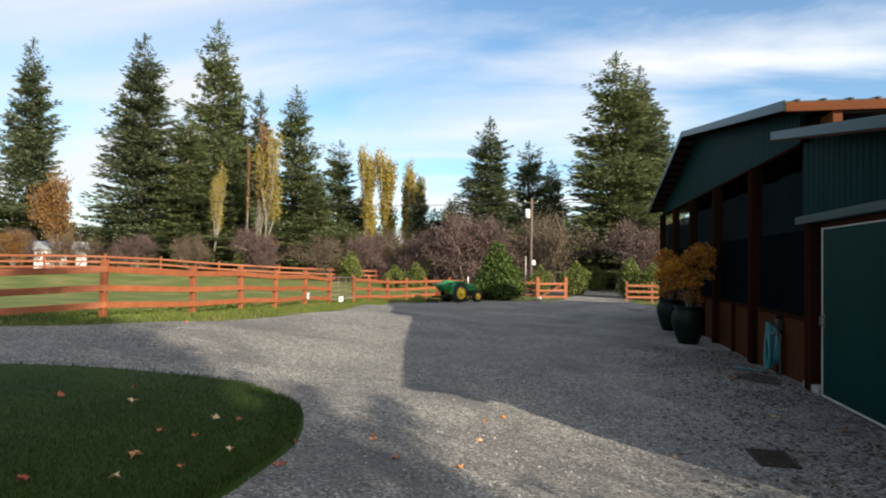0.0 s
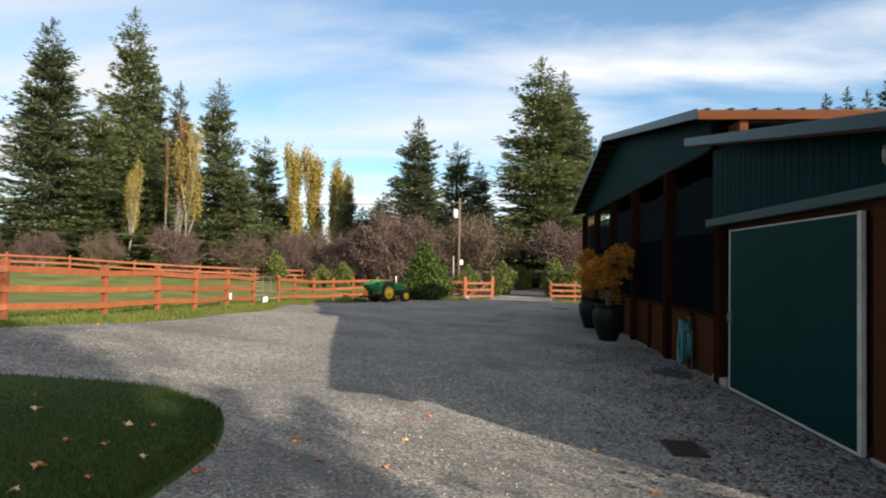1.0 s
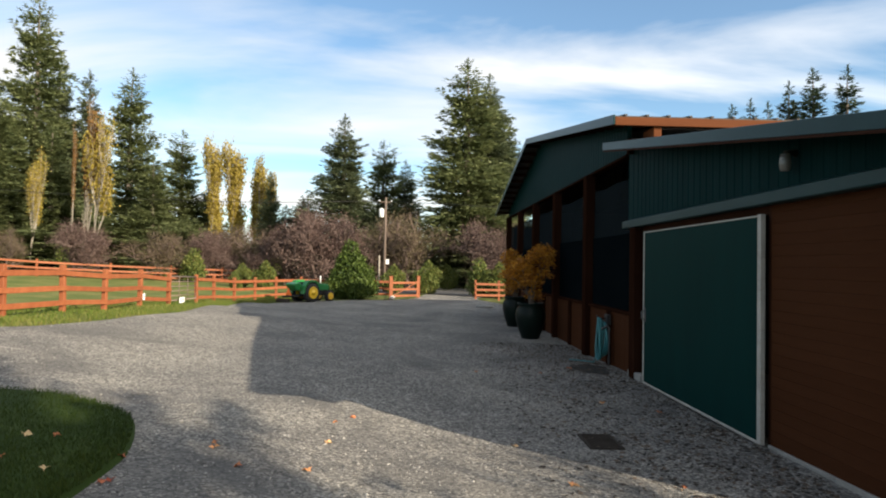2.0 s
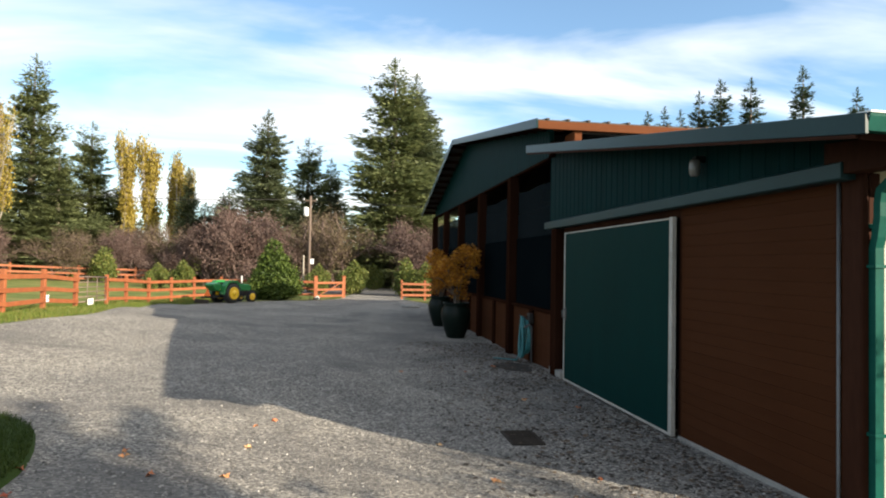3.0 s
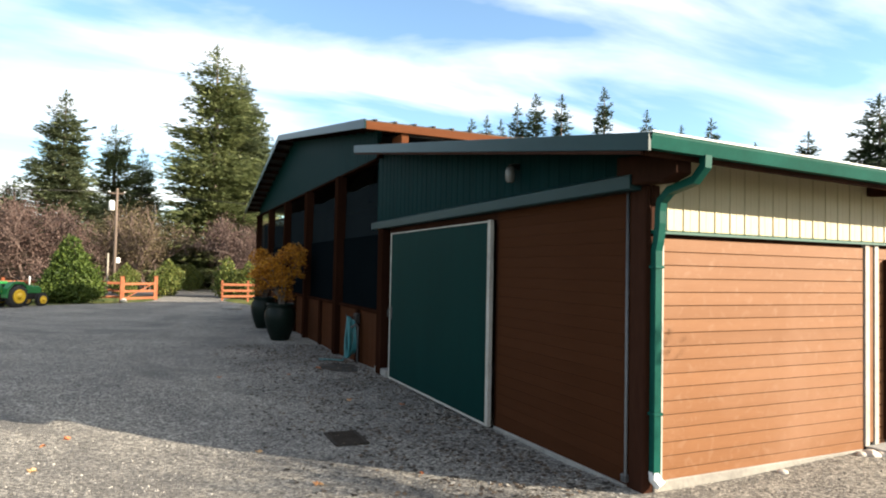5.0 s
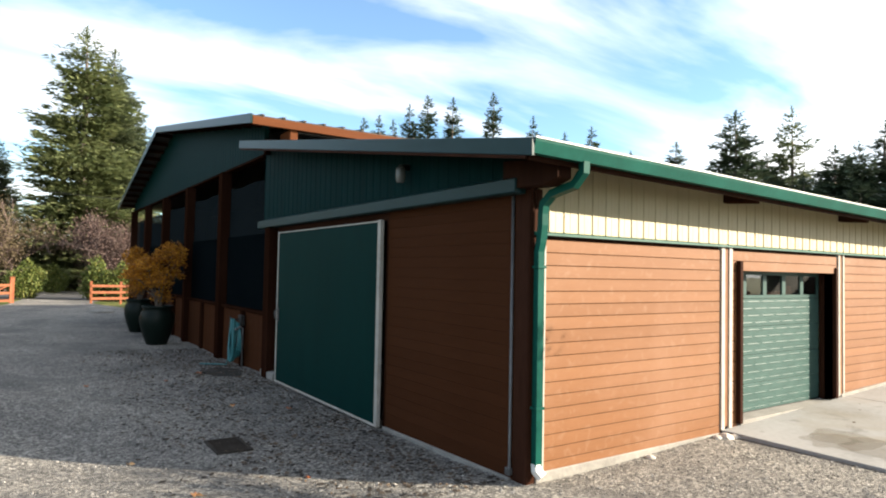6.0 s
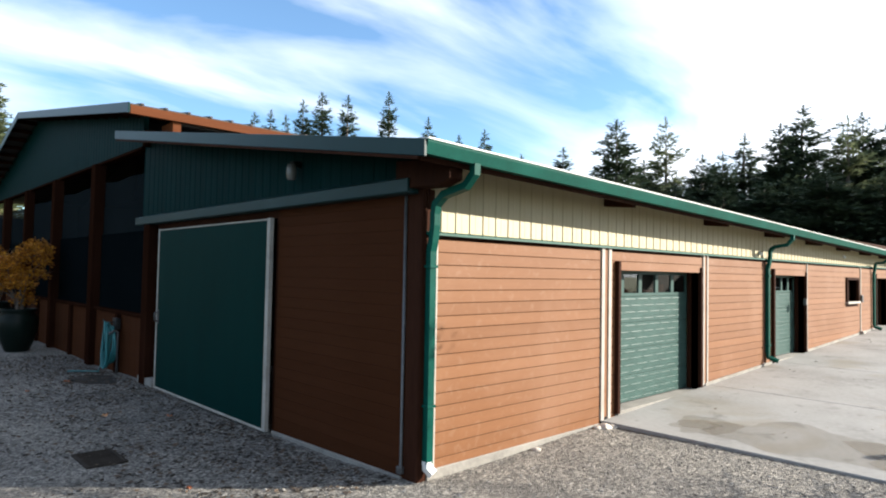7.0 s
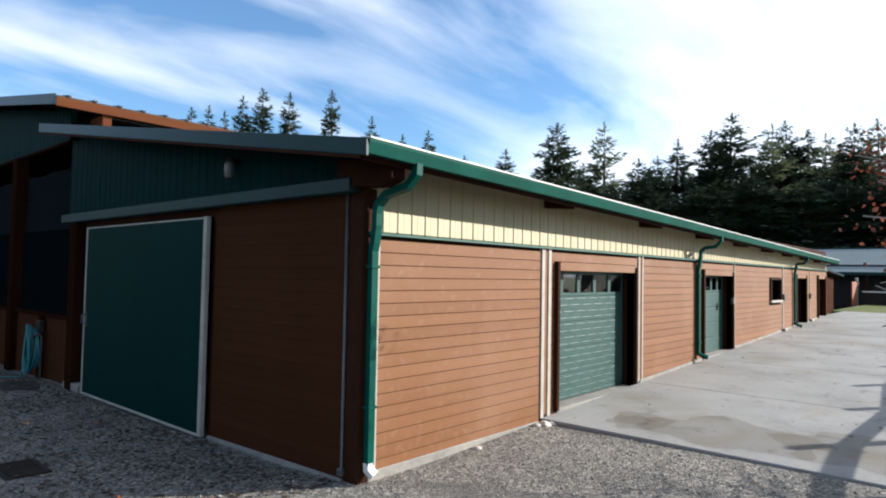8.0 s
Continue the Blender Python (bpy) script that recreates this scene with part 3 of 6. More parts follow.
for xa, wide, zlow in [(0.2, 0.03, -0.2), (3.525, 0.085, -0.16), (3.71, 0.08, -0.16), (6.915, 0.055, -0.02), (7.075, 0.055, -0.02), (12.79, 0.042, 0.18), (17.79, 0.06, 0.34), (21.7, 0.05, 0.48)]:
    part("batten", box(xa, xa + wide, -0.022, 0.03, zlow, TRIM_Z, 0.004), WHITE_TRIM, barn, "weathered white batten")
part("batten_back", box(6.97, 7.075, -0.006, 0.03, 0.0, TRIM_Z, 0.003), SIDING, barn)
part("batten_back", box(3.61, 3.71, -0.006, 0.03, -0.12, TRIM_Z, 0.003), SIDING, barn)
part("corner_board", box(-0.01, 0.055, -0.014, 0.0, -0.22, 2.86, 0.004), TIMBER, barn, "dark brown corner board")
part("trim_strip", prism([(-0.055, TRIM_Z + 0.0), (0.03, TRIM_Z + 0.0), (0.03, TRIM_Z + 0.05), (-0.05, TRIM_Z + 0.024)], "x", 0.06, END_X), GREEN_TRIM, barn, "green drip trim between boards and cream metal")


def ribbed(width, low, high, rib=0.229, depth=0.014, foot=0.034):
    """A ribbed sheet along x from 0 to width, its flats at y = 0 and its ribs towards -y. low, high: heights as functions of x."""
    bm = bmesh.new()
    outline = [(0.0, 0.0)]
    n = max(1, round(width / rib))
    for i in range(n):
        x = i * width / n
        outline += [(x + 0.02, 0.0), (x + 0.02 + foot * 0.3, -depth), (x + 0.02 + foot * 0.7, -depth), (x + 0.02 + foot, 0.0),
                    (x + width / n * 0.55, 0.0), (x + width / n * 0.57, -depth * 0.2), (x + width / n * 0.63, -depth * 0.2), (x + width / n * 0.65, 0.0)]
    outline.append((width, 0.0))
    a = [bm.verts.new((x, y, low(x))) for x, y in outline]
    b = [bm.verts.new((x, y, high(x))) for x, y in outline]
    for i in range(len(outline) - 1):
        bm.faces.new((a[i], a[i + 1], b[i + 1], b[i]))
    return bm


# cream ribbed metal above the boards, sheet by sheet
upper = settle(part("upper_wall", box(0.02, END_X, 0.012, 0.028, TRIM_Z + 0.04, 3.16), CREAM, barn, "cream ribbed metal cladding under the eave"), 3.0, 0.0)
cream_me = bpy.data.meshes.new("cladding_sheet")
bm = ribbed(0.915, lambda x: TRIM_Z + 0.045, lambda x: 3.2, depth=0.01)
bm.to_mesh(cream_me); bm.free(); cream_me.materials.append(CREAM)
x = 0.03
while x < END_X - 0.9:
    k = 1 + sag(x + 0.9, 0) / (3.2 - TRIM_Z)
    piece("cladding_sheet", cream_me, upper, pose(x, 0.008, (1 - k) * (TRIM_Z + 0.045)) @ Matrix.Diagonal((1, 1, k, 1)))
    x += 0.915

# roof of the wing
LEAN_TOP = 8.75
y0, y1 = EAVE_Y, LEAN_TOP
settle(part("wing_roof", prism([(y0, roof_z(y0) - 0.05), (y1, roof_z(y1) - 0.05), (y1, roof_z(y1)), (y0, roof_z(y0))], "x", GABLE_X, END_X + 0.12), ROOF_TIN, barn, "pale low-pitched metal roof"))
settle(part("soffit", prism([(y0 + 0.02, roof_z(y0) - 0.075), (y1, roof_z(y1) - 0.075), (y1, roof_z(y1) - 0.054), (y0 + 0.02, roof_z(y0) - 0.054)], "x", GABLE_X + 0.03, END_X + 0.08), TIMBER, barn, "brown boarded soffit"))
# rake fascia along the gable edge
for xa in (GABLE_X - 0.035, END_X + 0.12):
    settle(part("rake_fascia", prism([(y0 - 0.1, roof_z(y0 - 0.1) - 0.155), (8.67, roof_z(8.67) - 0.155), (8.67, roof_z(8.67) + 0.012), (y0 - 0.1, roof_z(y0 - 0.1) + 0.012)], "x", xa, xa + 0.035, 0.004), RAKE_PAINT, barn, "grey-green painted rake board"))
    settle(part("rake_underboard", prism([(y0, roof_z(y0) - 0.19), (8.6, roof_z(8.6) - 0.19), (8.6, roof_z(8.6) - 0.157), (y0, roof_z(y0) - 0.157)], "x", xa + 0.004, xa + 0.032), TIMBER, barn))
# gutter: an open box section
gz = roof_z(y0)
gut = [(y0 - 0.002, gz - 0.01), (y0 - 0.002, gz - 0.14), (y0 - 0.085, gz - 0.14), (y0 - 0.115, gz - 0.03), (y0 - 0.118, gz - 0.005), (y0 - 0.108, gz - 0.005), (y0 - 0.104, gz - 0.03), (y0 - 0.078, gz - 0.13), (y0 - 0.012, gz - 0.13), (y0 - 0.012, gz - 0.01)]
settle(part("gutter", prism(gut, "x", GABLE_X + 0.0, END_X + 0.12), GREEN_TRIM, barn, "green painted metal gutter"))
settle(part("drip_edge", prism([(y0 - 0.125, gz - 0.002), (y0 + 0.02, gz + 0.01), (y0 + 0.02, gz + 0.026), (y0 - 0.125, gz + 0.012)], "x", GABLE_X, END_X + 0.12), WHITE_PAINT, barn, "bright white metal roof edge"))
settle(part("fascia_board", box(GABLE_X + 0.02, END_X + 0.08, y0 + 0.002, y0 + 0.03, gz - 0.19, gz - 0.06), TIMBER, barn))


def rafter_tail(x, wide=0.11, deep=0.2, out=-0.5):
    return prism([(0.1, roof_z(0.1) - 0.08 - deep), (out, roof_z(out) - 0.08 - deep * 0.75), (out, roof_z(out) - 0.085), (0.1, roof_z(0.1) - 0.085)], "x", x - wide / 2, x + wide / 2, 0.006)


for x in (3.65, 7.03, 10.05, 12.8, 15.4, 17.8, 20.2, 22.5):
    settle(part("rafter_tail", rafter_tail(x), TIMBER, barn, "brown rafter tail"))
part("corner_beam", prism([(0.3, 2.86), (-0.36, 2.84), (-0.55, 2.9), (-0.55, 3.1), (0.3, 3.17)], "x", -0.14, 0.06, 0.008), TIMBER, barn, "heavy brown beam end")

# downspouts


def downspout(x, top_y, foot_z, white_foot=False, lift=0.0):
    t = TRIM_Z
    g, ey = gz + sag(x, EAVE_Y), EAVE_Y - 0.72 * sag(x, EAVE_Y)
    top, low = g - 0.36, t + 0.1
    pts = [(x, ey - 0.05, g - 0.14), (x, ey - 0.05, g - 0.24), (x - 0.01, ey + 0.06, top), (x - 0.02, -0.25 - 0.3 * sag(x, EAVE_Y), top + 0.17 * (low - top)), (x - 0.02, -0.13, top + 0.42 * (low - top)), (x - 0.02, -0.11, top + 0.68 * (low - top)), (x - 0.02, -0.11, t + 0.1), (x - 0.02, -0.085, t - 0.08), (x - 0.02, -0.06, t - 0.18), (x - 0.02, -0.06, foot_z)]
    if not white_foot:
        pts += [(x - 0.02, -0.07, foot_z - 0.1), (x + 0.02, -0.26, foot_z - 0.17)]
    ob = part("downspout", tube(pts, 0.058 if white_foot else 0.05, 4, square=True), GREEN_TRIM, barn, "green square downspout")
    part("strap", box(x - 0.08, x + 0.04, -0.112, -0.005, t - 0.36, t - 0.33, 0.003), GREEN_TRIM, ob)
    part("strap", box(x - 0.08, x + 0.04, -0.112, -0.005, 0.5, 0.53, 0.003), GREEN_TRIM, ob)
    if white_foot:
        part("white_foot", tube([(x - 0.02, -0.06, foot_z + 0.02), (x - 0.02, -0.062, foot_z - 0.05), (x + 0.01, -0.12, foot_z - 0.11)], 0.061, 4, square=True), WHITE_PAINT, ob, "white plastic downspout shoe")


downspout(0.11, 0, -0.09, True)
downspout(10.04, 0, 0.36)
downspout(19.22, 0, 0.6)

# overhead doors


def overhead_door(xa, xb, recess=0.25):
    w = xb - xa
    za = slab_z((xa + xb) / 2)
    h = DOOR_TOP - za
    leaf = part("overhead_door", box(xa, xb, recess + 0.012, recess + 0.05, za + 0.02, DOOR_TOP - 0.47), DOOR_GREEN, barn, "green embossed sectional overhead door")
    n = 4
    sh = (DOOR_TOP - 0.46 - za) / n
    cols = 5
    short = 7
    pw = w / cols
    sw = w / short
    rows = 4
    bar_h = sh / rows
    bm = prism([(0.0, bar_h * 0.5), (-0.0028, bar_h * 0.5 + 0.003), (-0.0022, bar_h * 0.5 + 0.009), (0.0, bar_h * 0.5 + 0.016)], "x", 0.04, sw - 0.04)
    me = bpy.data.meshes.new("raised_panel"); bm.to_mesh(me); bm.free(); me.materials.append(DOOR_GREEN)
    bm = box(0.004, w - 0.004, 0, 0.014, 0.004, sh - 0.004)
    bmesh.ops.bevel(bm, geom=[e for e in bm.edges if all(v.co.y < 0.001 for v in e.verts)], offset=0.008, segments=1, affect="EDGES")
    sm = bpy.data.meshes.new("section"); bm.to_mesh(sm); bm.free(); sm.materials.append(DOOR_GREEN)
    for i in range(n):
        piece("section", sm, leaf, pose(xa, recess, za + i * sh))
        for r in range(rows):
            for c in range(short - r % 2):
                piece("raised_panel", me, leaf, pose(xa + (c + 0.5 * (r % 2)) * sw, recess - 0.001, za + i * sh + r * bar_h))
    # glazed top section
    t0, t1 = DOOR_TOP - 0.46, DOOR_TOP
    for z0, z1 in ((t0, t0 + 0.055), (t1 - 0.1, t1)):
        part("window_rail", box(xa, xb, recess, recess + 0.045, z0, z1, 0.006), DOOR_GREEN, leaf)
    for c in range(cols + 1):
        x = xa + c * pw
        half = 0.055 if 0 < c < cols else 0.06
        part("mullion", box(max(xa, x - half), min(xb, x + half), recess + 0.002, recess + 0.043, t0 + 0.055, t1 - 0.1, 0.005), DOOR_GREEN, leaf)
    for c in range(cols):
        part("pane", box(xa + c * pw + 0.05, xa + (c + 1) * pw - 0.05, recess + 0.02, recess + 0.026, t0 + 0.05, t1 - 0.095), GLASS, leaf, "dark window pane")
    part("door_seal", box(xa, xb, recess - 0.01, recess + 0.03, za - 0.005, za + 0.022), BLACK_METAL, leaf)
    # casing and reveal
    case = part("door_casing", box(xa - 0.075, xa, -0.065, recess, za - 0.02, DOOR_TOP + 0.09, 0.006), TIMBER, barn, "dark brown door casing")
    part("jamb", box(xb, xb + 0.06, -0.03, recess, za - 0.02, DOOR_TOP + 0.05, 0.006), TIMBER, case)
    part("head", box(xa, xb, 0.04, recess, DOOR_TOP + 0.005, DOOR_TOP + 0.05, 0.006), TIMBER, case)
    part("sill", box(xa, xb, -0.03, recess + 0.05, za - 0.06, za + 0.012, 0.005), FOOTING, case, "pale concrete threshold")


for a, b in DOORS:
    overhead_door(a, b)

# the one window
wf = part("window", box(WIN[0], WIN[1], 0.1, 0.108, WIN[2], WIN[3]), GLASS, barn, "small dark window in a brown frame")
for a, b, c, d in ((WIN[0] - 0.06, WIN[0], WIN[2] - 0.06, WIN[3] + 0.06), (WIN[1], WIN[1] + 0.06, WIN[2] - 0.06, WIN[3] + 0.06), (WIN[0], WIN[1], WIN[3], WIN[3] + 0.06)):
    part("window_frame", box(a, b, -0.045, 0.1, c, d, 0.005), TIMBER, wf)
part("window_sill", box(WIN[0] - 0.08, WIN[1] + 0.08, -0.08, 0.1, WIN[2] - 0.06, WIN[2], 0.005), WHITE_TRIM, wf)
part("sash", box((WIN[0] + WIN[1]) / 2 - 0.025, (WIN[0] + WIN[1]) / 2 + 0.025, 0.085, 0.12, WIN[2], WIN[3], 0.004), TIMBER, wf)

# small fittings on the front wall
for x, z in ((9.7, 2.5), (16.05, 2.62)):
    fl = part("flood_light", box(x - 0.04, x + 0.04, -0.03, 0.0, z - 0.04, z + 0.04, 0.006), WHITE_PAINT, barn, "small white security light")
    part("lamp_head", tube([(x, -0.03, z - 0.01), (x, -0.06, z - 0.025)], [0.03, 0.036], 10), WHITE_PAINT, fl)
for x, z, w, h in ((12.6, 1.4, 0.1, 0.16), (17.85, 1.4, 0.16, 0.22), (21.72, 1.4, 0.14, 0.18)):
    part("switch_box", box(x - w / 2, x + w / 2, -0.07, 0.0, z - h / 2, z + h / 2, 0.008), GALV, barn, "small grey electrical box")
for x in (17.82, 21.75):
    part("block", box(x - 0.15, x + 0.15, -0.12, 0.02, slab_z(x), slab_z(x) + 0.09, 0.012), WHITE_TRIM, barn, "pale block at the foot of the wall")

# ---- gable end of the wing
end_wall = part("end_wall", box(0.03, 0.16, 0.02, 3.2, -0.5, 2.825), TIMBER, barn, "shaded dark brown boarded end wall")
part("lintel", box(0.03, 0.16, 0.02, 8.8, 2.83, 3.0), TIMBER, barn)
part("door_header", box(0.03, 0.16, 3.205, 8.3, 2.7, 2.825), TIMBER, barn)
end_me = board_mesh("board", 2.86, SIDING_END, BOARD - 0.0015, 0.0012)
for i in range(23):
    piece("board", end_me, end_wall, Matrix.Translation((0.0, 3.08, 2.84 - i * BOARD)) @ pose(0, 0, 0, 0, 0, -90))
part("corner_post", box(-0.012, 0.19, -0.002, 0.22, -0.35, 2.86, 0.01), TIMBER, barn, "dark brown corner post")
part("ground_strip", prism([(0.25, -0.36), (3.1, -0.38), (3.1, -0.335), (0.25, -0.288)], "x", -0.03, 0.02, 0.006), FOOTING, barn, "pale strip at the foot of the wall")
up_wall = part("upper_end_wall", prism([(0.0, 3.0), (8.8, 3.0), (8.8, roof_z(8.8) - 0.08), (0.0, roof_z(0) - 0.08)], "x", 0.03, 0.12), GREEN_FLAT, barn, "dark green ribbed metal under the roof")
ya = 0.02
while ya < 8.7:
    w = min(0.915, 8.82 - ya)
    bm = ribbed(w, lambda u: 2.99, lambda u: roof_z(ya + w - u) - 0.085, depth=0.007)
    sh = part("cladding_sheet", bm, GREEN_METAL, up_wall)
    sh.matrix_basis = Matrix.Translation((0.012, ya + w, 0)) @ pose(0, 0, 0, 0, 0, -90)
    ya += 0.915
track = part("track_cover", prism([(-0.17, 2.815), (-0.15, 2.8), (0.0, 2.8), (0.0, 3.0), (-0.02, 3.0), (-0.17, 2.955)], "y", 0.06, 8.7, 0.004), BAND_PAINT, barn, "long grey-green sliding door track cover")

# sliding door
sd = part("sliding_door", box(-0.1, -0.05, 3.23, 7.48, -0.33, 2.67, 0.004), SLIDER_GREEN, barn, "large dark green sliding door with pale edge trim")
part("edge_trim", box(-0.112, -0.045, 3.14, 3.23, -0.355, 2.69, 0.006), WHITE_TRIM, sd, "wide weathered white edge trim")
part("edge_trim", box(-0.11, -0.045, 7.475, 7.525, -0.355, 2.685, 0.004), WHITE_TRIM, sd)
part("edge_trim", box(-0.108, -0.047, 3.23, 7.475, 2.655, 2.68, 0.004), WHITE_TRIM, sd)
part("edge_trim", box(-0.11, -0.047, 3.23, 7.475, -0.358, -0.32, 0.004), WHITE_TRIM, sd)
hd = part("handle", tube([(-0.11, 7.42, 0.92), (-0.17, 7.42, 0.94), (-0.17, 7.42, 1.08), (-0.11, 7.42, 1.1)], 0.014, 8), GALV, sd, "bright metal pull handle")
part("latch_plate", box(-0.116, -0.1, 7.37, 7.47, 0.88, 1.14, 0.003), GALV, sd)
part("doorway_sill", box(-0.14, 0.3, 7.6, 8.35, -0.45, -0.215, 0.015), FOOTING, barn, "pale concrete sill beside the sliding door")

# conduit and wall lamp
cond = part("conduit", tube([(-0.02, 0.25, 2.8), (-0.02, 0.25, -0.1), (-0.03, 0.24, -0.17), (-0.06, 0.24, -0.21)], 0.018, 8), GALV, barn, "grey metal conduit down the wall")
part("conduit_box", box(-0.06, -0.005, 0.21, 0.29, -0.25, -0.17, 0.008), GALV, cond)
wl_ = part("wall_lamp", tube([(0.01, 2.57, 3.4), (-0.06, 2.57, 3.41), (-0.11, 2.57, 3.38)], [0.05, 0.035, 0.06], 12), BLACK_METAL, barn, "jar-shaped wall lamp with frosted glass")
part("lamp_jar", lathe([(0.06, 0.02), (0.068, -0.03), (0.072, -0.1), (0.064, -0.17), (0.04, -0.2)], 18, m=pose(-0.12, 2.57, 3.37)), LAMP_GLASS, wl_, "frosted glass jar")

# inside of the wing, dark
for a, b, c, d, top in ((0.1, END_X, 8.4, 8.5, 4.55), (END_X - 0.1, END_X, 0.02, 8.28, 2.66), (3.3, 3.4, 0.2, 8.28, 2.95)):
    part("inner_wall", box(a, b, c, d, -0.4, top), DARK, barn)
part("inner_floor", box(0.1, END_X, 0.1, 8.4, -0.45, -0.31), SAND, barn)

# ---- riding arena
NEAR, PEAK, FAR, ZN, ZP, ZF = 7.92, 18.85, 28.4, 5.13, 6.82, 4.72
A_X0, A_X1, HEAD = -0.6, 27.0, 4.49
NORTH = 27.5


def arena_z(y):
    return ZN + (ZP - ZN) * (y - NEAR) / (PEAK - NEAR) if y < PEAK else ZP + (ZF - ZP) * (y - PEAK) / (FAR - PEAK)


part("arena_roof", prism([(NEAR, ZN - 0.04), (PEAK, ZP - 0.04), (PEAK, ZP), (NEAR, ZN)], "x", A_X0, A_X1), ROOF_DARK, barn, "dark ribbed metal arena roof")
part("arena_roof", prism([(PEAK, ZP - 0.04), (FAR, ZF - 0.04), (FAR, ZF), (PEAK, ZP)], "x", A_X0, A_X1), ROOF_DARK, barn, "dark ribbed metal arena roof")
for i in range(60):
    x = A_X0 + 0.2 + i * 0.46
    part("roof_rib", prism([(NEAR - 0.03, ZN), (NEAR + 1.4, arena_z(NEAR + 1.4)), (NEAR + 1.4, arena_z(NEAR + 1.4) + 0.03), (NEAR - 0.03, ZN + 0.03)], "x", x, x + 0.06), ROOF_DARK, barn)
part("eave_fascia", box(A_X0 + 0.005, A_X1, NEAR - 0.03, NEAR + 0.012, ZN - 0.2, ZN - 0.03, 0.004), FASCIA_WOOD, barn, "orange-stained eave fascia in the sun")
for y0_, y1_, lab in ((NEAR - 0.03, PEAK, "blue-grey painted rake board"), (PEAK, FAR, "blue-grey painted rake board")):
    za, zb = arena_z(y0_), arena_z(y1_ - 1e-6 if y1_ == PEAK else y1_)
    zb = ZP if y1_ == PEAK else ZF
    za = ZP if y0_ == PEAK else ZN
    part("arena_rake", prism([(y0_, za - 0.19), (y1_, zb - 0.19), (y1_, zb + 0.012), (y0_, za + 0.012)], "x", A_X0 - 0.035, A_X0, 0.004), RAKE_PAINT, barn, lab)
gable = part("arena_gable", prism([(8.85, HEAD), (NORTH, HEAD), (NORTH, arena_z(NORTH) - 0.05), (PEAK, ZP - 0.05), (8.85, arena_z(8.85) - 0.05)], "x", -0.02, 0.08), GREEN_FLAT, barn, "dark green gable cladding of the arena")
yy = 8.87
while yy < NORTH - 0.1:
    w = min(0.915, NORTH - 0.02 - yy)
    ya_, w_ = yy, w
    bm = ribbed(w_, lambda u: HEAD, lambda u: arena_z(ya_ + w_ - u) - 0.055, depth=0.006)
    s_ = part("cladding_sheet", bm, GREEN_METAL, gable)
    s_.matrix_basis = Matrix.Translation((-0.024, ya_ + w_, 0)) @ pose(0, 0, 0, 0, 0, -90)
    yy += 0.915
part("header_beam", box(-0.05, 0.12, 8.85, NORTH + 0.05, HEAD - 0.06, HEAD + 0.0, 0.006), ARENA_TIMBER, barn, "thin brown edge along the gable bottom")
for y in [NEAR + 0.4 + 0.78 * i for i in range(26)]:
    if abs(y - PEAK) > 0.2 and y < FAR:
        z = arena_z(y)
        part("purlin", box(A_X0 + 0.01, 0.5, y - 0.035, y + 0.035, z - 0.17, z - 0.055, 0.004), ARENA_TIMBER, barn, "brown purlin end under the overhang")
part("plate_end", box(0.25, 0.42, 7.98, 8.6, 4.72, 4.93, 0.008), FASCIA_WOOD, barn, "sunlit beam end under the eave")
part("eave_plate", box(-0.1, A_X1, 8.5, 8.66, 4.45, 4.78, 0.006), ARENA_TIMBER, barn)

POSTS = [8.08, 11.95, 15.95, 19.8, 23.6, 27.35]
for y in POSTS:
    wide = 0.3 if y < 12 else 0.28
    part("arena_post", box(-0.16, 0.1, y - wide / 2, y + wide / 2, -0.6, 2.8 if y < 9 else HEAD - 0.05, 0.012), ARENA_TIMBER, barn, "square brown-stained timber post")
for n, (a, b) in enumerate(zip(POSTS, POSTS[1:])):
    ya, yb = a + 0.15, b - 0.14
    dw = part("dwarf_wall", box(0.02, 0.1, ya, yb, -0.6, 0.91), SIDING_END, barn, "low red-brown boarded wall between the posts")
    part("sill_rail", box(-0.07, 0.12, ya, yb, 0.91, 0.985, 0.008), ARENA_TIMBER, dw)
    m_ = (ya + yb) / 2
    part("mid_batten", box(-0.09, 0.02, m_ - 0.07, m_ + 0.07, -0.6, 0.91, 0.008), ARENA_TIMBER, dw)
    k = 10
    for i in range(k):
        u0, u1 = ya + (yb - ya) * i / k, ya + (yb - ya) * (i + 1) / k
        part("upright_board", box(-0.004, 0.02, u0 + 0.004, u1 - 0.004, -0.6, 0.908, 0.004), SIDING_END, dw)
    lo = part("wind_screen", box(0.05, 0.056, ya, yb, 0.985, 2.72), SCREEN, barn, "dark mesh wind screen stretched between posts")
    bm = bmesh.new()
    cols = 14
    vs = [[], []]
    for i in range(cols + 1):
        t = i / cols
        y = ya + (yb - ya) * t
        sag = 0.035 * math.sin(math.pi * t) + 0.02 * math.sin(11 * t + n)
        vs[0].append(bm.verts.new((0.07 + 0.012 * math.sin(9 * t), y, 2.66)))
        vs[1].append(bm.verts.new((0.07 + 0.02 * math.sin(7 * t + 1), y, 3.98 - sag)))
    for i in range(cols):
        bm.faces.new((vs[0][i], vs[0][i + 1], vs[1][i + 1], vs[1][i]))
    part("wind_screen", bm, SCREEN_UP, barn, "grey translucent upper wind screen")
    part("screen_rail", box(0.04, 0.075, ya, yb, 2.67, 2.71), SCREEN, lo)
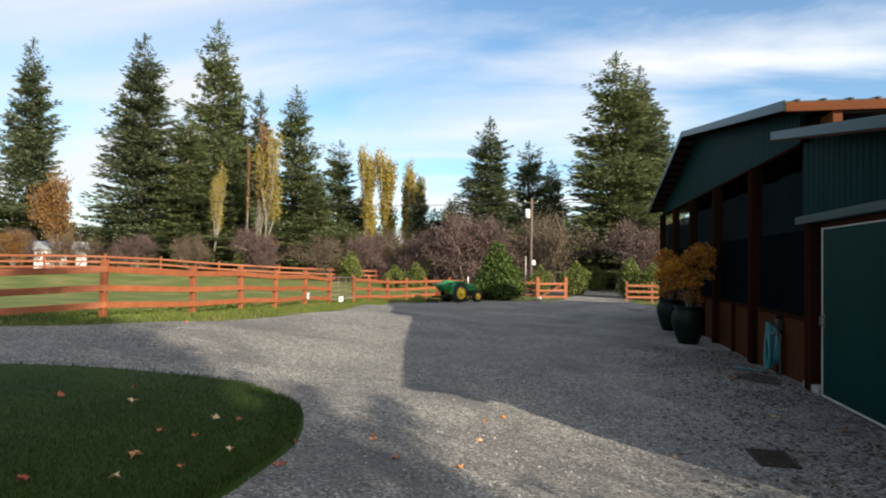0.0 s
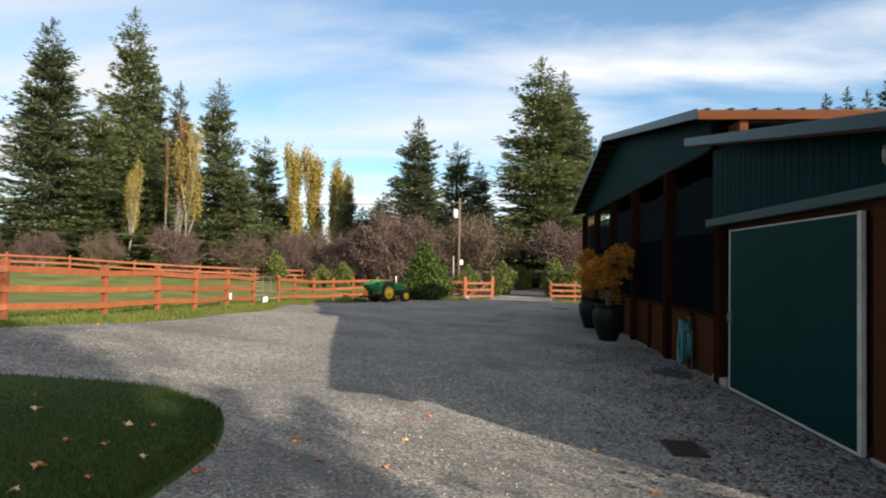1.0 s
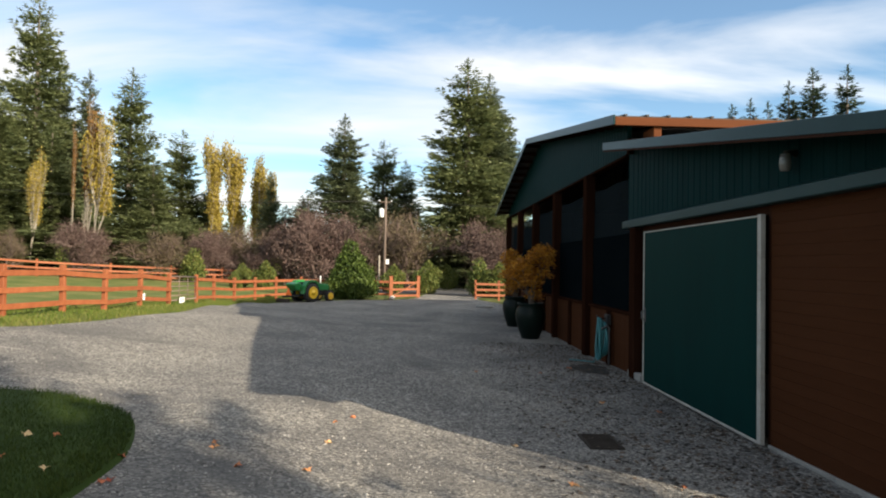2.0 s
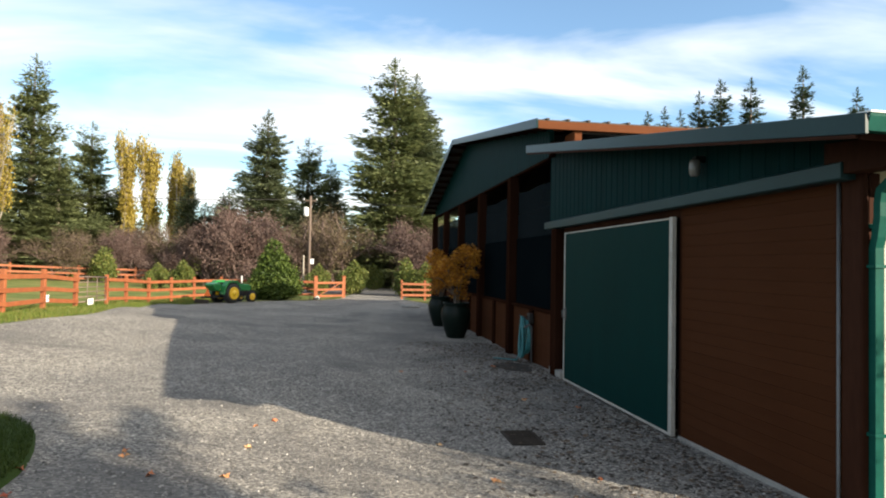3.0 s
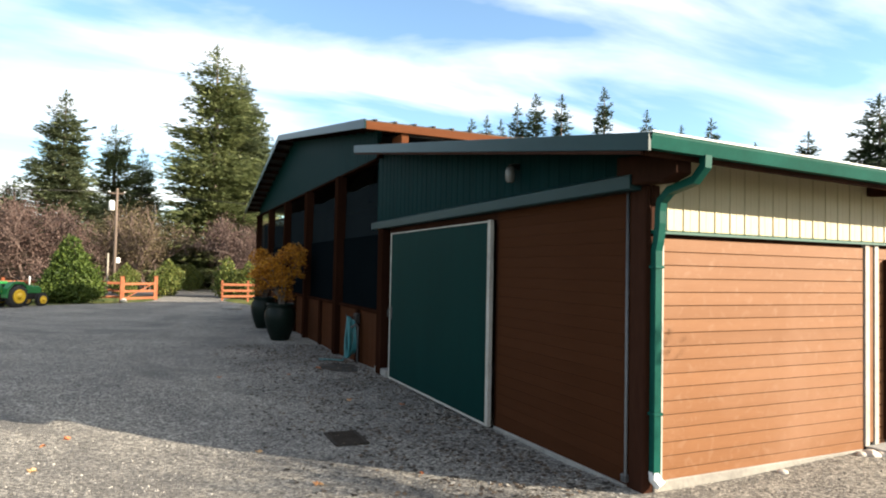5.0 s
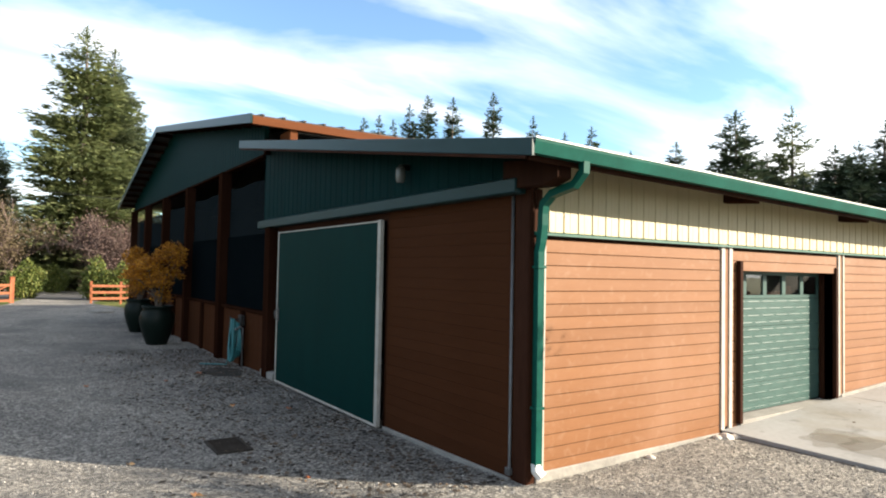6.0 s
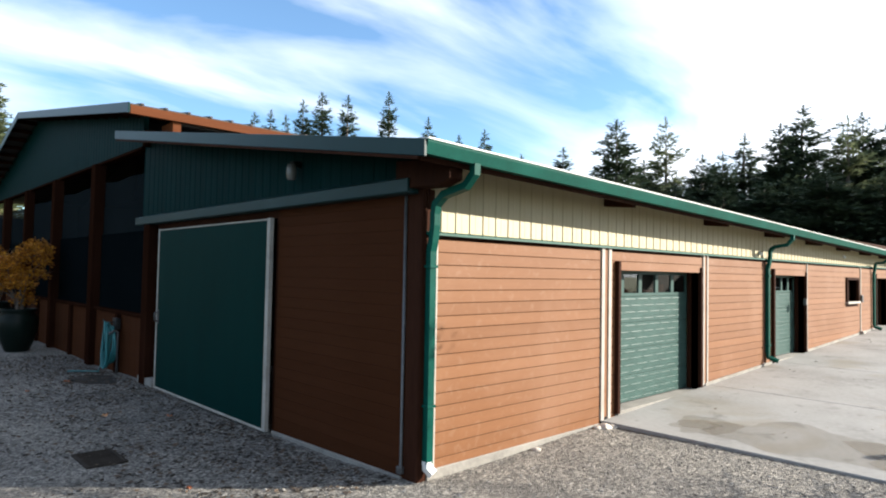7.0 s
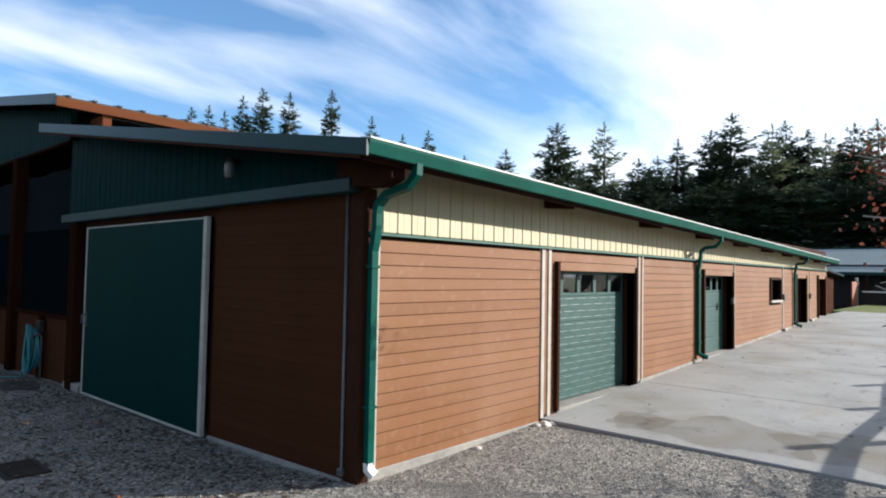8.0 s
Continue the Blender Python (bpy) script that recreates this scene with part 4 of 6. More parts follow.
# far sides of the arena
for i in range(1, 9):
    x = 3.35 * i
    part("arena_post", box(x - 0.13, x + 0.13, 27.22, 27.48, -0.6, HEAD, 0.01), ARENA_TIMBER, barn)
part("north_low_wall", box(0.2, A_X1, 27.3, 27.4, -0.6, 1.1), SIDING_END, barn)
part("north_screen", box(0.2, 1.4, 27.32, 27.34, 1.1, 3.95), SCREEN, barn)
# added dark screen on the open north side, keeps bright sky out of the bays
part("north_sky_block", box(1.4, A_X1, 27.3, 27.36, 1.1, 4.85), DARK, barn)
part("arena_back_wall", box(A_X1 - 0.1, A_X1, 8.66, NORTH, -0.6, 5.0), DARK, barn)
part("arena_floor", box(0.1, A_X1, 8.66, 27.4, -0.8, -0.34), SAND, barn)
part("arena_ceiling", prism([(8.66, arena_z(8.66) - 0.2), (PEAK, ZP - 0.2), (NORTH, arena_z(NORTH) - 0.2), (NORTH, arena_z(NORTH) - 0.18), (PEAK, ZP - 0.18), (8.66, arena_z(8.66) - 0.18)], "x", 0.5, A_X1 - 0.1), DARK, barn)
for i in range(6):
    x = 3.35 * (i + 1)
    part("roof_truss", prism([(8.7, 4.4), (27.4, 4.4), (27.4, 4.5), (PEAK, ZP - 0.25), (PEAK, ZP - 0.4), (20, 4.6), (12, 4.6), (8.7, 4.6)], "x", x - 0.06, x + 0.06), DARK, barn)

# ---------------------------------------------------------------- plants


def fir_parts(seed, h=25.0, r=4.0, low=0.02, branches=620, gap=0.08, lean=0.75, fine=1.0, blunt=0.0, ragged=0.0):
    """Needle sprays of a conifer: limbs that hang low down and rise near the top, each a flat fan of side twigs set with small pointed sprays.
    lean: how fast the crown tapers, blunt: how round its top is, ragged: how uneven its limbs are, fine: how many sprays."""
    g = np.random.default_rng(seed)
    tris = []
    upz = np.array([0, 0, 1.0])
    lobes = g.uniform(0, 6.28, 4)

    def girth(t):
        return (1 - t) ** lean * (1 - blunt) + blunt * math.sqrt(max(0.0, 1 - t ** 2.2)) * (0.72 + 0.28 * (1 - t))

    for w in range(branches):
        t = g.random()
        while g.random() > 0.3 + 0.7 * girth(t):
            t = g.random()
        t = low + (0.985 - low) * t
        a = 2.39996 * w + g.uniform(-0.6, 0.6)
        # whole limbs missing here and there, so that light shows through
        if math.sin(3 * a + lobes[0] + 17 * t) + math.sin(41 * t + lobes[1]) > 1.55 - 2.2 * gap:
            continue
        uneven = 1 + 0.1 * math.sin(a + lobes[0] + 9 * t) + 0.1 * math.sin(2 * a + lobes[1] - 14 * t) + (0.06 + ragged) * math.sin(29 * t + lobes[2]) + ragged * math.sin(4 * a + 51 * t + lobes[3])
        ln = r * girth(t) * uneven * g.choice([0.62, 0.8, 0.92, 1.0, 1.16]) * g.uniform(0.9, 1.1) + 0.15 + 0.2 * g.random()
        if t < 0.08:
            ln *= 0.8 + 2.5 * t
        slope = -0.28 + 0.95 * t ** 1.3 + g.uniform(-0.16, 0.16)
        curl = 0.16 + g.uniform(-0.1, 0.12)
        out = np.array([math.cos(a), math.sin(a), 0.0])
        side = np.array([-math.sin(a), math.cos(a), 0.0])
        start = max(0.06, 1 - 3.2 / ln)
        n = int((8 + 15 * min(ln, 3.2) * (1 - start) * (0.45 + 0.2 * ln)) * fine)
        s = (start + (1 - start) * g.random(n) ** 0.8)[:, None]
        reach = (0.16 + 0.34 * (1 - s)) * ln * 0.9 + 0.12
        k = g.uniform(-1, 1, (n, 1))
        p = out * (s * ln - 0.35 * abs(k) * reach) + side * k * reach + upz * (t * h + slope * s * ln + curl * s * s * ln - 0.1 * abs(k) * reach) + g.normal(0, 0.07, (n, 3))
        bl = (g.uniform(0.28, 0.6, (n, 1)) + 0.15 * (1 - s)) * min(1.0, 0.35 + 3.2 * (1 - t)) / math.sqrt(fine)
        d = out * g.uniform(0.35, 1.0, (n, 1)) + side * np.sign(k) * g.uniform(0.0, 0.8, (n, 1)) + upz * g.uniform(-0.4, 0.5, (n, 1))
        d /= np.linalg.norm(d, axis=1, keepdims=True)
        q = np.cross(d, upz + g.normal(0, 0.55, (n, 3)))
        q /= np.linalg.norm(q, axis=1, keepdims=True) + 1e-6
        wd = bl * g.uniform(0.15, 0.27, (n, 1)) + 0.015
        tris.append(np.stack([p - q * wd, p + q * wd, p + d * bl], 1))
    for i in range(26):
        a = g.uniform(0, 6.28)
        d, q = np.array([math.cos(a) * 0.6, math.sin(a) * 0.6, 0.75]), np.array([-math.sin(a), math.cos(a), 0])
        p = np.array([0, 0, h * 0.985 - 0.7 + 0.055 * i])
        tris.append(np.array([[p - q * 0.06, p + q * 0.06, p + d * (0.3 + 0.4 * (1 - i / 26))]]))
    v = np.concatenate(tris).reshape(-1, 3)
    return v.tolist(), np.arange(len(v)).reshape(-1, 3).tolist()


def fir(seed, mat, h=25.0, r=4.0, label="tall dark green fir with drooping layered branches", **more):
    ob = thing("fir_tree", label, "tree", group="firs round the yard")
    part("trunk", tube([(0, 0, -1.0), (0, 0, h * 0.3), (0.1, 0, h * 0.7), (0.05, 0, h * 0.95)], [0.02 * h * 0.8, 0.015 * h, 0.006 * h, 0.001 * h], 8), BARK, ob)
    v, f = fir_parts(seed, h, r, **more)
    soup("crown", v, f, mat, ob)
    return ob


def place(template, rows, turn=0.0, base=25.0, wide=4.0):
    """Copies of a plant at (x, y, height, spread)."""
    for n, (x, y, h, w) in enumerate(rows):
        k = 1.16 * w / wide
        m = pose(x, y, land(x, y) - 0.1, 0, 0, turn + 137.5 * n) @ Matrix.Diagonal((k, k, h / base, 1))
        copy_thing(template, m)


def sprays(g, p, size, V, F, flat=0.0, up=0.0):
    """One leaf-like quad at p."""
    d = g.normal(0, 1, 3) + np.array([0, 0, up])
    d /= np.linalg.norm(d)
    q = np.cross(d, g.normal(0, 1, 3))
    q /= np.linalg.norm(q) + 1e-6
    if flat:
        d[2] *= 1 - flat
        q[2] *= 1 - flat
    n = len(V)
    w = size * 0.36
    V += [tuple(p - d * size * 0.5), tuple(p - q * w), tuple(p + d * size * 0.5), tuple(p + q * w)]
    F.append((n, n + 1, n + 2, n + 3))


def twig_bar(a, b, ra, rb, V, F):
    """A three-sided tapering stick."""
    d = b - a
    u = np.cross(d, [0.31, 0.17, 0.93])
    u /= np.linalg.norm(u) + 1e-9
    v = np.cross(d / (np.linalg.norm(d) + 1e-9), u)
    n = len(V)
    for p, r in ((a, ra), (b, rb)):
        for k in range(3):
            t = 2.094 * k
            V.append(tuple(p + (u * math.cos(t) + v * math.sin(t)) * r))
    for k in range(3):
        F.append((n + k, n + (k + 1) % 3, n + 3 + (k + 1) % 3, n + 3 + k))


def grow(g, p, d, ln, r, depth, V, F, tips, spread=0.6, up=0.25, kids=3):
    """Limbs that fork and taper; the last twigs' ends are kept."""
    steps = 3 if depth > 1 else 2
    for i in range(steps):
        d = d + g.normal(0, 0.14, 3) + np.array([0, 0, up * 0.2])
        d /= np.linalg.norm(d)
        q = p + d * ln / steps
        twig_bar(p, q, r * (1 - 0.25 * i / steps), r * (1 - 0.25 * (i + 1) / steps), V, F)
        if depth <= 1:
            tips.append((q.copy(), d.copy()))
        p = q
        if depth and i < steps - 1 and g.random() < 0.75:
            e = d + g.normal(0, spread, 3) + np.array([0, 0, up])
            grow(g, p, e / np.linalg.norm(e), ln * g.uniform(0.5, 0.75), r * 0.5, depth - 1, V, F, tips, spread, up, kids)
    if depth:
        for _ in range(kids):
            e = d + g.normal(0, spread, 3) + np.array([0, 0, up])
            grow(g, p, e / np.linalg.norm(e), ln * g.uniform(0.6, 0.85), r * 0.62, depth - 1, V, F, tips, spread, up, kids)


def broadleaf(name, seed, label, group, bark, leaf, stems=1, height=5.0, depth=4, leaves=3, size=0.12, spread=0.6, up=0.25, trunk=0.16, flare=0.1, cloud=0.25, first=0.3, kids=3, lean=(0, 0), bare=0.0):
    g = np.random.default_rng(seed)
    ob = thing(name, label, "tree", group=group)
    V, F, tips = [], [], []
    for s in range(stems):
        a = 6.283 * s / stems + g.uniform(0, 1)
        d = np.array([math.cos(a) * flare + lean[0], math.sin(a) * flare + lean[1], 1.0])
        grow(g, np.array([0.12 * math.cos(a) * (stems > 1), 0.12 * math.sin(a) * (stems > 1), -0.15]), d / np.linalg.norm(d), height * first, trunk, depth, V, F, tips, spread, up, kids)
    top = max(p[2] for p, _ in tips)
    k = height / top
    V = [(x * k, y * k, z * k) for x, y, z in V]
    soup("limb_structure", V, F, bark, ob)
    LV, LF = [], []
    for p, d in tips:
        if p[2] < bare * top:
            continue
        for _ in range(leaves):
            sprays(g, p * k + g.normal(0, cloud, 3), size * g.uniform(0.7, 1.4), LV, LF)
    soup("leaves", LV, LF, leaf, ob)
    return ob


def leaf_mound(name, seed, label, category, leaf, blobs, count, size, group="", stem=BARK, core=True, up=0.4):
    """A dense shrub: leaves in the skins of several overlapping uneven mounds, on short stems. blobs: (x, y, z, rx, rz)."""
    g = np.random.default_rng(seed)
    ob = thing(name, label, category, group=group)
    V, F = [], []
    total = sum(b[3] * b[3] for b in blobs)
    for x, y, z, rx, rz in blobs:
        n = int(count * rx * rx / total)
        for _ in range(n):
            d = g.normal(0, 1, 3)
            d /= np.linalg.norm(d)
            k = g.uniform(0.55, 1.0) ** 0.5 * (1 + 0.13 * math.sin(5 * d[0] + seed) * math.cos(4 * d[1] + x) + 0.08 * g.normal())
            sprays(g, np.array([x + d[0] * rx * k, y + d[1] * rx * k, max(0.03, z + d[2] * rz * k)]), size * g.uniform(0.7, 1.4), V, F, up=up)
    soup("leaves", V, F, leaf, ob)
    SV, SF = [], []
    for x, y, z, rx, rz in blobs:
        for _ in range(4):
            e = np.array([x, y, z]) + g.normal(0, rx * 0.35, 3)
            twig_bar(np.array([g.normal(0, 0.1), g.normal(0, 0.1), -0.1]), e, 0.035, 0.012, SV, SF)
    soup("stems", SV, SF, stem, ob)
    return ob


# firs: one of each growth, then copies
fir_a = fir(11, FIR, 30.0, 5.0, branches=820, lean=0.8, blunt=0.05)
place(fir_a, [(-71.25, 62.58, 28.8, 4.6), (-53.92, 81.92, 29.1, 4.2), (3.14, 67.47, 24.9, 5.2), (-13.40, 66.41, 19.2, 4.6), (-6.69, 78.88, 16.6, 3.6), (4.09, 70.47, 24.25, 3.9), (-33.21, 80.32, 12.53, 3.0), (-20.42, 79.51, 11.14, 3.2)], 20, 30.0, 5.0)
fir_b = fir(23, FIR_LIGHT, 30.0, 4.4, label="tall fir with yellow-green sunlit sprays", branches=700, gap=0.12, lean=0.66, blunt=0.22, ragged=0.1)
place(fir_b, [(-53.13, 68.33, 20.8, 4.6), (-43.60, 80.46, 27.7, 4.4), (0.37, 64.75, 25.6, 5.6), (-36.28, 79.17, 19.4, 3.9), (-9.40, 74.76, 18.3, 3.6), (-54.38, 69.98, 20.78, 3.6), (-48.56, 71.23, 17.81, 3.4), (-37.92, 74.28, 14.96, 3.2)], 50, 30.0, 4.4)
fir_c = fir(37, FIR, 28.0, 3.6, label="narrow grey-green fir with a thin top", branches=600, gap=0.2, lean=0.85, blunt=0.06, ragged=0.12)
place(fir_c, [(-18.7, 73.7, 10.6, 3.2), (-21.2, 73.2, 9.2, 3.2), (-23.1, 72.8, 13.2, 1.9), (-42.07, 85.49, 16.0, 3.2), (-25.98, 84.42, 14.9, 2.2), (6.20, 72.20, 19.6, 3.6)], 80, 28.0, 3.6)
fir_g = fir(71, FIR_LIGHT, 12.0, 3.4, label="young bushy fir, yellow-green, in front of the taller ones", branches=250, gap=0.05, lean=0.6, blunt=0.25, ragged=0.1)
fir_g.matrix_basis = pose(-33.0, 73.0, land(-33.0, 73.0)) @ Matrix.Diagonal((1.2, 1.2, 0.6, 1))
place(fir_g, [(-32.8, 69.8, 10.5, 3.6), (-26.5, 70.5, 7.5, 4.0), (-11.20, 70.63, 13.9, 3.8), (-77.95, 76.88, 8.5, 4.4), (-67.01, 66.94, 7.5, 4.4), (-52.79, 65.73, 8.5, 4.4), (-29.68, 79.26, 8.6, 3.8), (-45.03, 68.54, 8.2, 3.6), (-69.08, 57.71, 12.9, 5.0), (-2.89, 70.92, 12.5, 3.8), (-60.00, 66.23, 9.5, 5.6), (-50.97, 64.36, 8.5, 5.6), (-43.04, 69.47, 9.5, 5.4), (-36.56, 70.56, 8.0, 5.4), (-30.59, 72.64, 7.0, 5.0), (-23.01, 70.76, 7.0, 5.0), (-19.43, 79.63, 12.4, 3.6), (-19.78, 73.52, 9.0, 3.2), (-36.81, 74.46, 8.0, 3.4), (-62.60, 73.20, 12, 3.5), (-48.60, 73.39, 12.5, 3.5), (-32.27, 85.62, 12.5, 3.6), (-57.07, 71.27, 12, 4.6), (-50.54, 69.37, 11, 4.4), (-46.59, 72.42, 13, 4.4), (-39.59, 72.52, 10.5, 4.4), (-34.66, 77.59, 9.5, 4), (-65.57, 71.16, 10, 4.6), (-15.89, 71.87, 9.5, 4.4), (-22.56, 76.78, 7.5, 4)], 33, 12.0, 3.0)
fir_d = fir(51, FIR_DEEP, 26.0, 3.0, label="slim dark fir rising behind the barn roof", branches=520, gap=0.06, lean=0.95, ragged=0.08)
place(fir_d, [(42.55, 88.73, 26.6, 2.4), (42.50, 83.13, 25.8, 2.6), (50.32, 92.60, 28.1, 2.4), (45.64, 79.06, 27.2, 2.6), (51.37, 75.41, 28.4, 2.8), (54.53, 69.34, 28.5, 2.4), (62.53, 69.11, 25.9, 2.5), (69.63, 69.28, 24.5, 2.2), (66.01, 60.04, 23.4, 2.4), (68.63, 47.27, 19.7, 2.8), (80.47, 64.67, 22.3, 2.3),
              (75.93, 25.33, 19.7, 2.8), (77.86, 10.95, 19.4, 3.0), (69.14, 35.17, 16.7, 3.4)], 15, 26.0, 1.9)
fir_e = fir(67, FIR_DEEP, 22.0, 3.9, label="dark shaded fir in the dense wood beyond the sheds", branches=480, gap=0.04, lean=0.8, blunt=0.08, ragged=0.08)
place(fir_e, [(64.92, 25.73, 15.6, 3.4), (69.43, 25.37, 16.5, 3.4), (67.69, 18.56, 18.4, 3.6), (70.20, 17.08, 20.6, 4.2), (77.44, 13.24, 20.5, 3.6), (68.71, 5.07, 17.4, 3.4), (75.14, 1.42, 17.4, 3.6), (71.06, 43.69, 16.9, 3.6),
              (57.88, 30.77, 11.5, 4.2), (58.32, 25.67, 11.7, 4.2), (60.16, 21.49, 11.0, 4.2), (59.70, 17.28, 11.2, 4.2), (61.14, 12.50, 12.1, 4.4), (62.08, 8.31, 11.3, 4.2), (64.71, 5.13, 11.3, 4.2), (65.14, 1.83, 11.0, 4.2), (65.98, -2.36, 12, 4.2), (71.70, 28.69, 14.5, 4.6), (73.77, 20.71, 15.5, 4.8), (75.91, 5.73, 15, 4.8), (72.61, 38.70, 14, 4.6), (79.99, -3.23, 16, 4.8), (70.97, -1.31, 15, 4.4), (79.68, 30.77, 17, 5), (77.61, 37.75, 16, 5), (81.81, 16.78, 18, 5), (79.54, 45.77, 17, 5), (83.88, 8.80, 18, 5), (78.48, 52.76, 17, 4.6)], 65, 22.0, 3.0)
fir_f = fir(83, FIR, 22.0, 3.9, label="dark fir with an open, ragged crown", branches=420, gap=0.35, lean=0.7, blunt=0.15, ragged=0.16)
place(fir_f, [(73.23, 13.61, 19.4, 3.6), (72.28, 8.20, 17.5, 3.2), (72.92, 3.70, 18.4, 3.4)], 25, 22.0, 3.2)

# shade trees on the sun side of the lawn
shade = fir(91, FIR_DEEP, 18.0, 4.5, label="dense dark fir shading the lawn", branches=520, gap=0.0, lean=0.5)
place(shade, [(11.15, -22.36, 20, 4.2), (5.63, -19.41, 17, 4.4), (2.17, -23.94, 18, 5.0), (17.67, -24.31, 17, 2.3)], 30, 18.0, 4.5)
thin = fir(95, FIR_DEEP, 18.0, 4.5, label="thin open fir beside the lawn", branches=95, gap=0.35, lean=0.5, ragged=0.3)
place(thin, [(8.29, -14.89, 13.4, 3.2), (13.0, -17.5, 16, 3.6)], 75, 18.0, 4.5)
thin.matrix_basis = pose(8.71, -17.48, land(8.71, -17.48) - 0.1) @ Matrix.Diagonal((0.95, 0.95, 0.95, 1))

# poplars and birches in autumn colour
poplar = broadleaf("poplar_tree", 5, "slender poplar with thin golden leaves", "poplars", PALE_BARK, GOLD, height=16.0, depth=4, leaves=8, size=0.36, spread=0.34, up=1.2, trunk=0.16, cloud=0.45, first=0.22, bare=0.12)
for n, (x, y, h, w) in enumerate([(-28.4, 76.6, 17.0, 0.6), (-26.0, 77.2, 15.3, 0.48), (-24.7, 77.6, 13.6, 0.4)]):
    copy_thing(poplar, pose(x, y, land(x, y), 0, 0, 90 * n) @ Matrix.Diagonal((w, w, h / 16, 1)))
birch = broadleaf("birch_tree", 8, "pale-stemmed birch with thin amber leaves", "birches", PALE_BARK, GOLD, height=18.0, depth=4, leaves=6, size=0.3, spread=0.36, up=1.0, trunk=0.2, cloud=0.5, first=0.3, bare=0.42)
russet = broadleaf("birch_tree", 9, "tall thin birch, pale stems and russet-brown leaves at the top", "birches", PALE_BARK, AMBER, height=18.0, depth=4, leaves=5, size=0.3, spread=0.3, up=1.1, trunk=0.2, cloud=0.45, first=0.3, bare=0.5)
russet.matrix_basis = pose(-41.6, 65.8, land(-41.6, 65.8), 0, 0, 200) @ Matrix.Diagonal((0.42, 0.42, 1.08, 1))
for n, (x, y, h, w) in enumerate([(-46.0, 63.4, 13.2, 0.3), (-42.9, 65.3, 15.5, 0.3), (-41.9, 66.3, 16.5, 0.4)]):
    copy_thing((birch, russet, russet)[n], pose(x, y, land(x, y), 0, 0, 70 + 90 * n) @ Matrix.Diagonal((w, w, h / 18, 1)))
amber = broadleaf("maple_tree", 14, "round amber-orange maple by the far fence", "maples", BARK, AMBER, stems=3, height=10.0, depth=4, leaves=5, size=0.3, spread=0.55, up=0.5, trunk=0.16, cloud=0.5, first=0.26, flare=0.25)
copy_thing(amber, pose(-47.29, 37.01, land(-47.29, 37.01), 0, 0, 60) @ Matrix.Diagonal((0.28, 0.28, 0.3, 1)))

# half-bare plum trees along the meadow's edge
plum_a = broadleaf("plum_tree", 21, "half-bare purple-brown plum tree with many stems", "plum trees", TWIG, PLUM, stems=4, height=6.0, depth=4, leaves=5, size=0.105, spread=0.55, up=0.18, trunk=0.1, cloud=0.3, first=0.3, flare=0.55)
plum_b = broadleaf("plum_tree", 29, "half-bare russet-brown plum tree with a wide crown", "plum trees", TWIG, PLUM_DRY, stems=3, height=6.0, depth=4, leaves=5, size=0.105, spread=0.6, up=0.12, trunk=0.11, cloud=0.35, first=0.32, flare=0.6)
for n, (x, y, h) in enumerate([(-51.36, 41.55, 3.6), (-50.94, 47.36, 3.8), (-41.99, 44.28, 3.3), (-37.11, 45.35, 3.7), (-32.84, 47.91, 4.6), (-28.40, 52.17, 4.4), (-24.45, 55.73, 5.0), (-21.47, 58.77, 5.8), (-16.54, 53.75, 5.8), (-8.93, 56.76, 6.4), (1.28, 52.66, 6.6), (4.96, 54.09, 6.5)]):
    copy_thing((plum_a, plum_b)[n % 2], pose(x, y, land(x, y), 0, 0, 111 * n) @ Matrix.Diagonal((h / 6 * (0.8 + 0.3 * (n % 3) / 2), h / 6 * (0.8 + 0.3 * (n % 3) / 2), h / 6, 1)))

# hedge cone beside the tractor, shrubs by the gates
cone = leaf_mound("hedge_bush", 3, "dense conical green evergreen bush behind the tractor", "bush", CONE, [(0, 0, 0.75, 1.45, 0.9), (0.05, 0, 1.5, 1.2, 0.9), (-0.05, 0.1, 2.2, 0.9, 0.85), (0, 0, 3.0, 0.5, 0.75), (0.5, -0.4, 0.8, 0.9, 0.8), (-0.5, 0.2, 1.1, 0.9, 0.8)], 18000, 0.13, up=0.8)
cone.matrix_basis = pose(-9.16, 36.65, land(-9.16, 36.65)) @ Matrix.Diagonal((1.14, 1.14, 1.03, 1))
shrub = leaf_mound("shrub", 7, "loose light green garden shrub", "shrub", SHRUB, [(0, 0, 0.7, 0.8, 0.7), (0.4, 0.2, 1.2, 0.6, 0.7), (-0.4, -0.1, 1.0, 0.6, 0.8), (0, 0.1, 1.7, 0.4, 0.6)], 3600, 0.12, group="shrubs by the gates", up=0.9)
for n, (x, y, h) in enumerate([(-3.95, 44.91, 2.6), (0.07, 42.74, 2.9), (1.38, 41.56, 2.6), (3.06, 43.07, 3.0), (-16.97, 45.44, 2.2), (-19.34, 47.90, 1.9), (-18.47, 43.01, 1.4), (-1.95, 55.83, 2.4), (-24.69, 51.42, 2.9), (-39.74, 48.01, 2.6), (-33.78, 50.60, 2.2), (-29.86, 56.65, 3), (-46.78, 50.42, 2.6), (-12.73, 59.91, 3), (-20.90, 62.79, 3.2), (-26.92, 60.69, 3), (-37.86, 56.54, 3.2), (-53.89, 58.32, 3)]):
    copy_thing(shrub, pose(x, y, land(x, y) - 0.05, 0, 0, 77 * n) @ Matrix.Diagonal((h / 2.2, h / 2.2, h / 2.2, 1)))

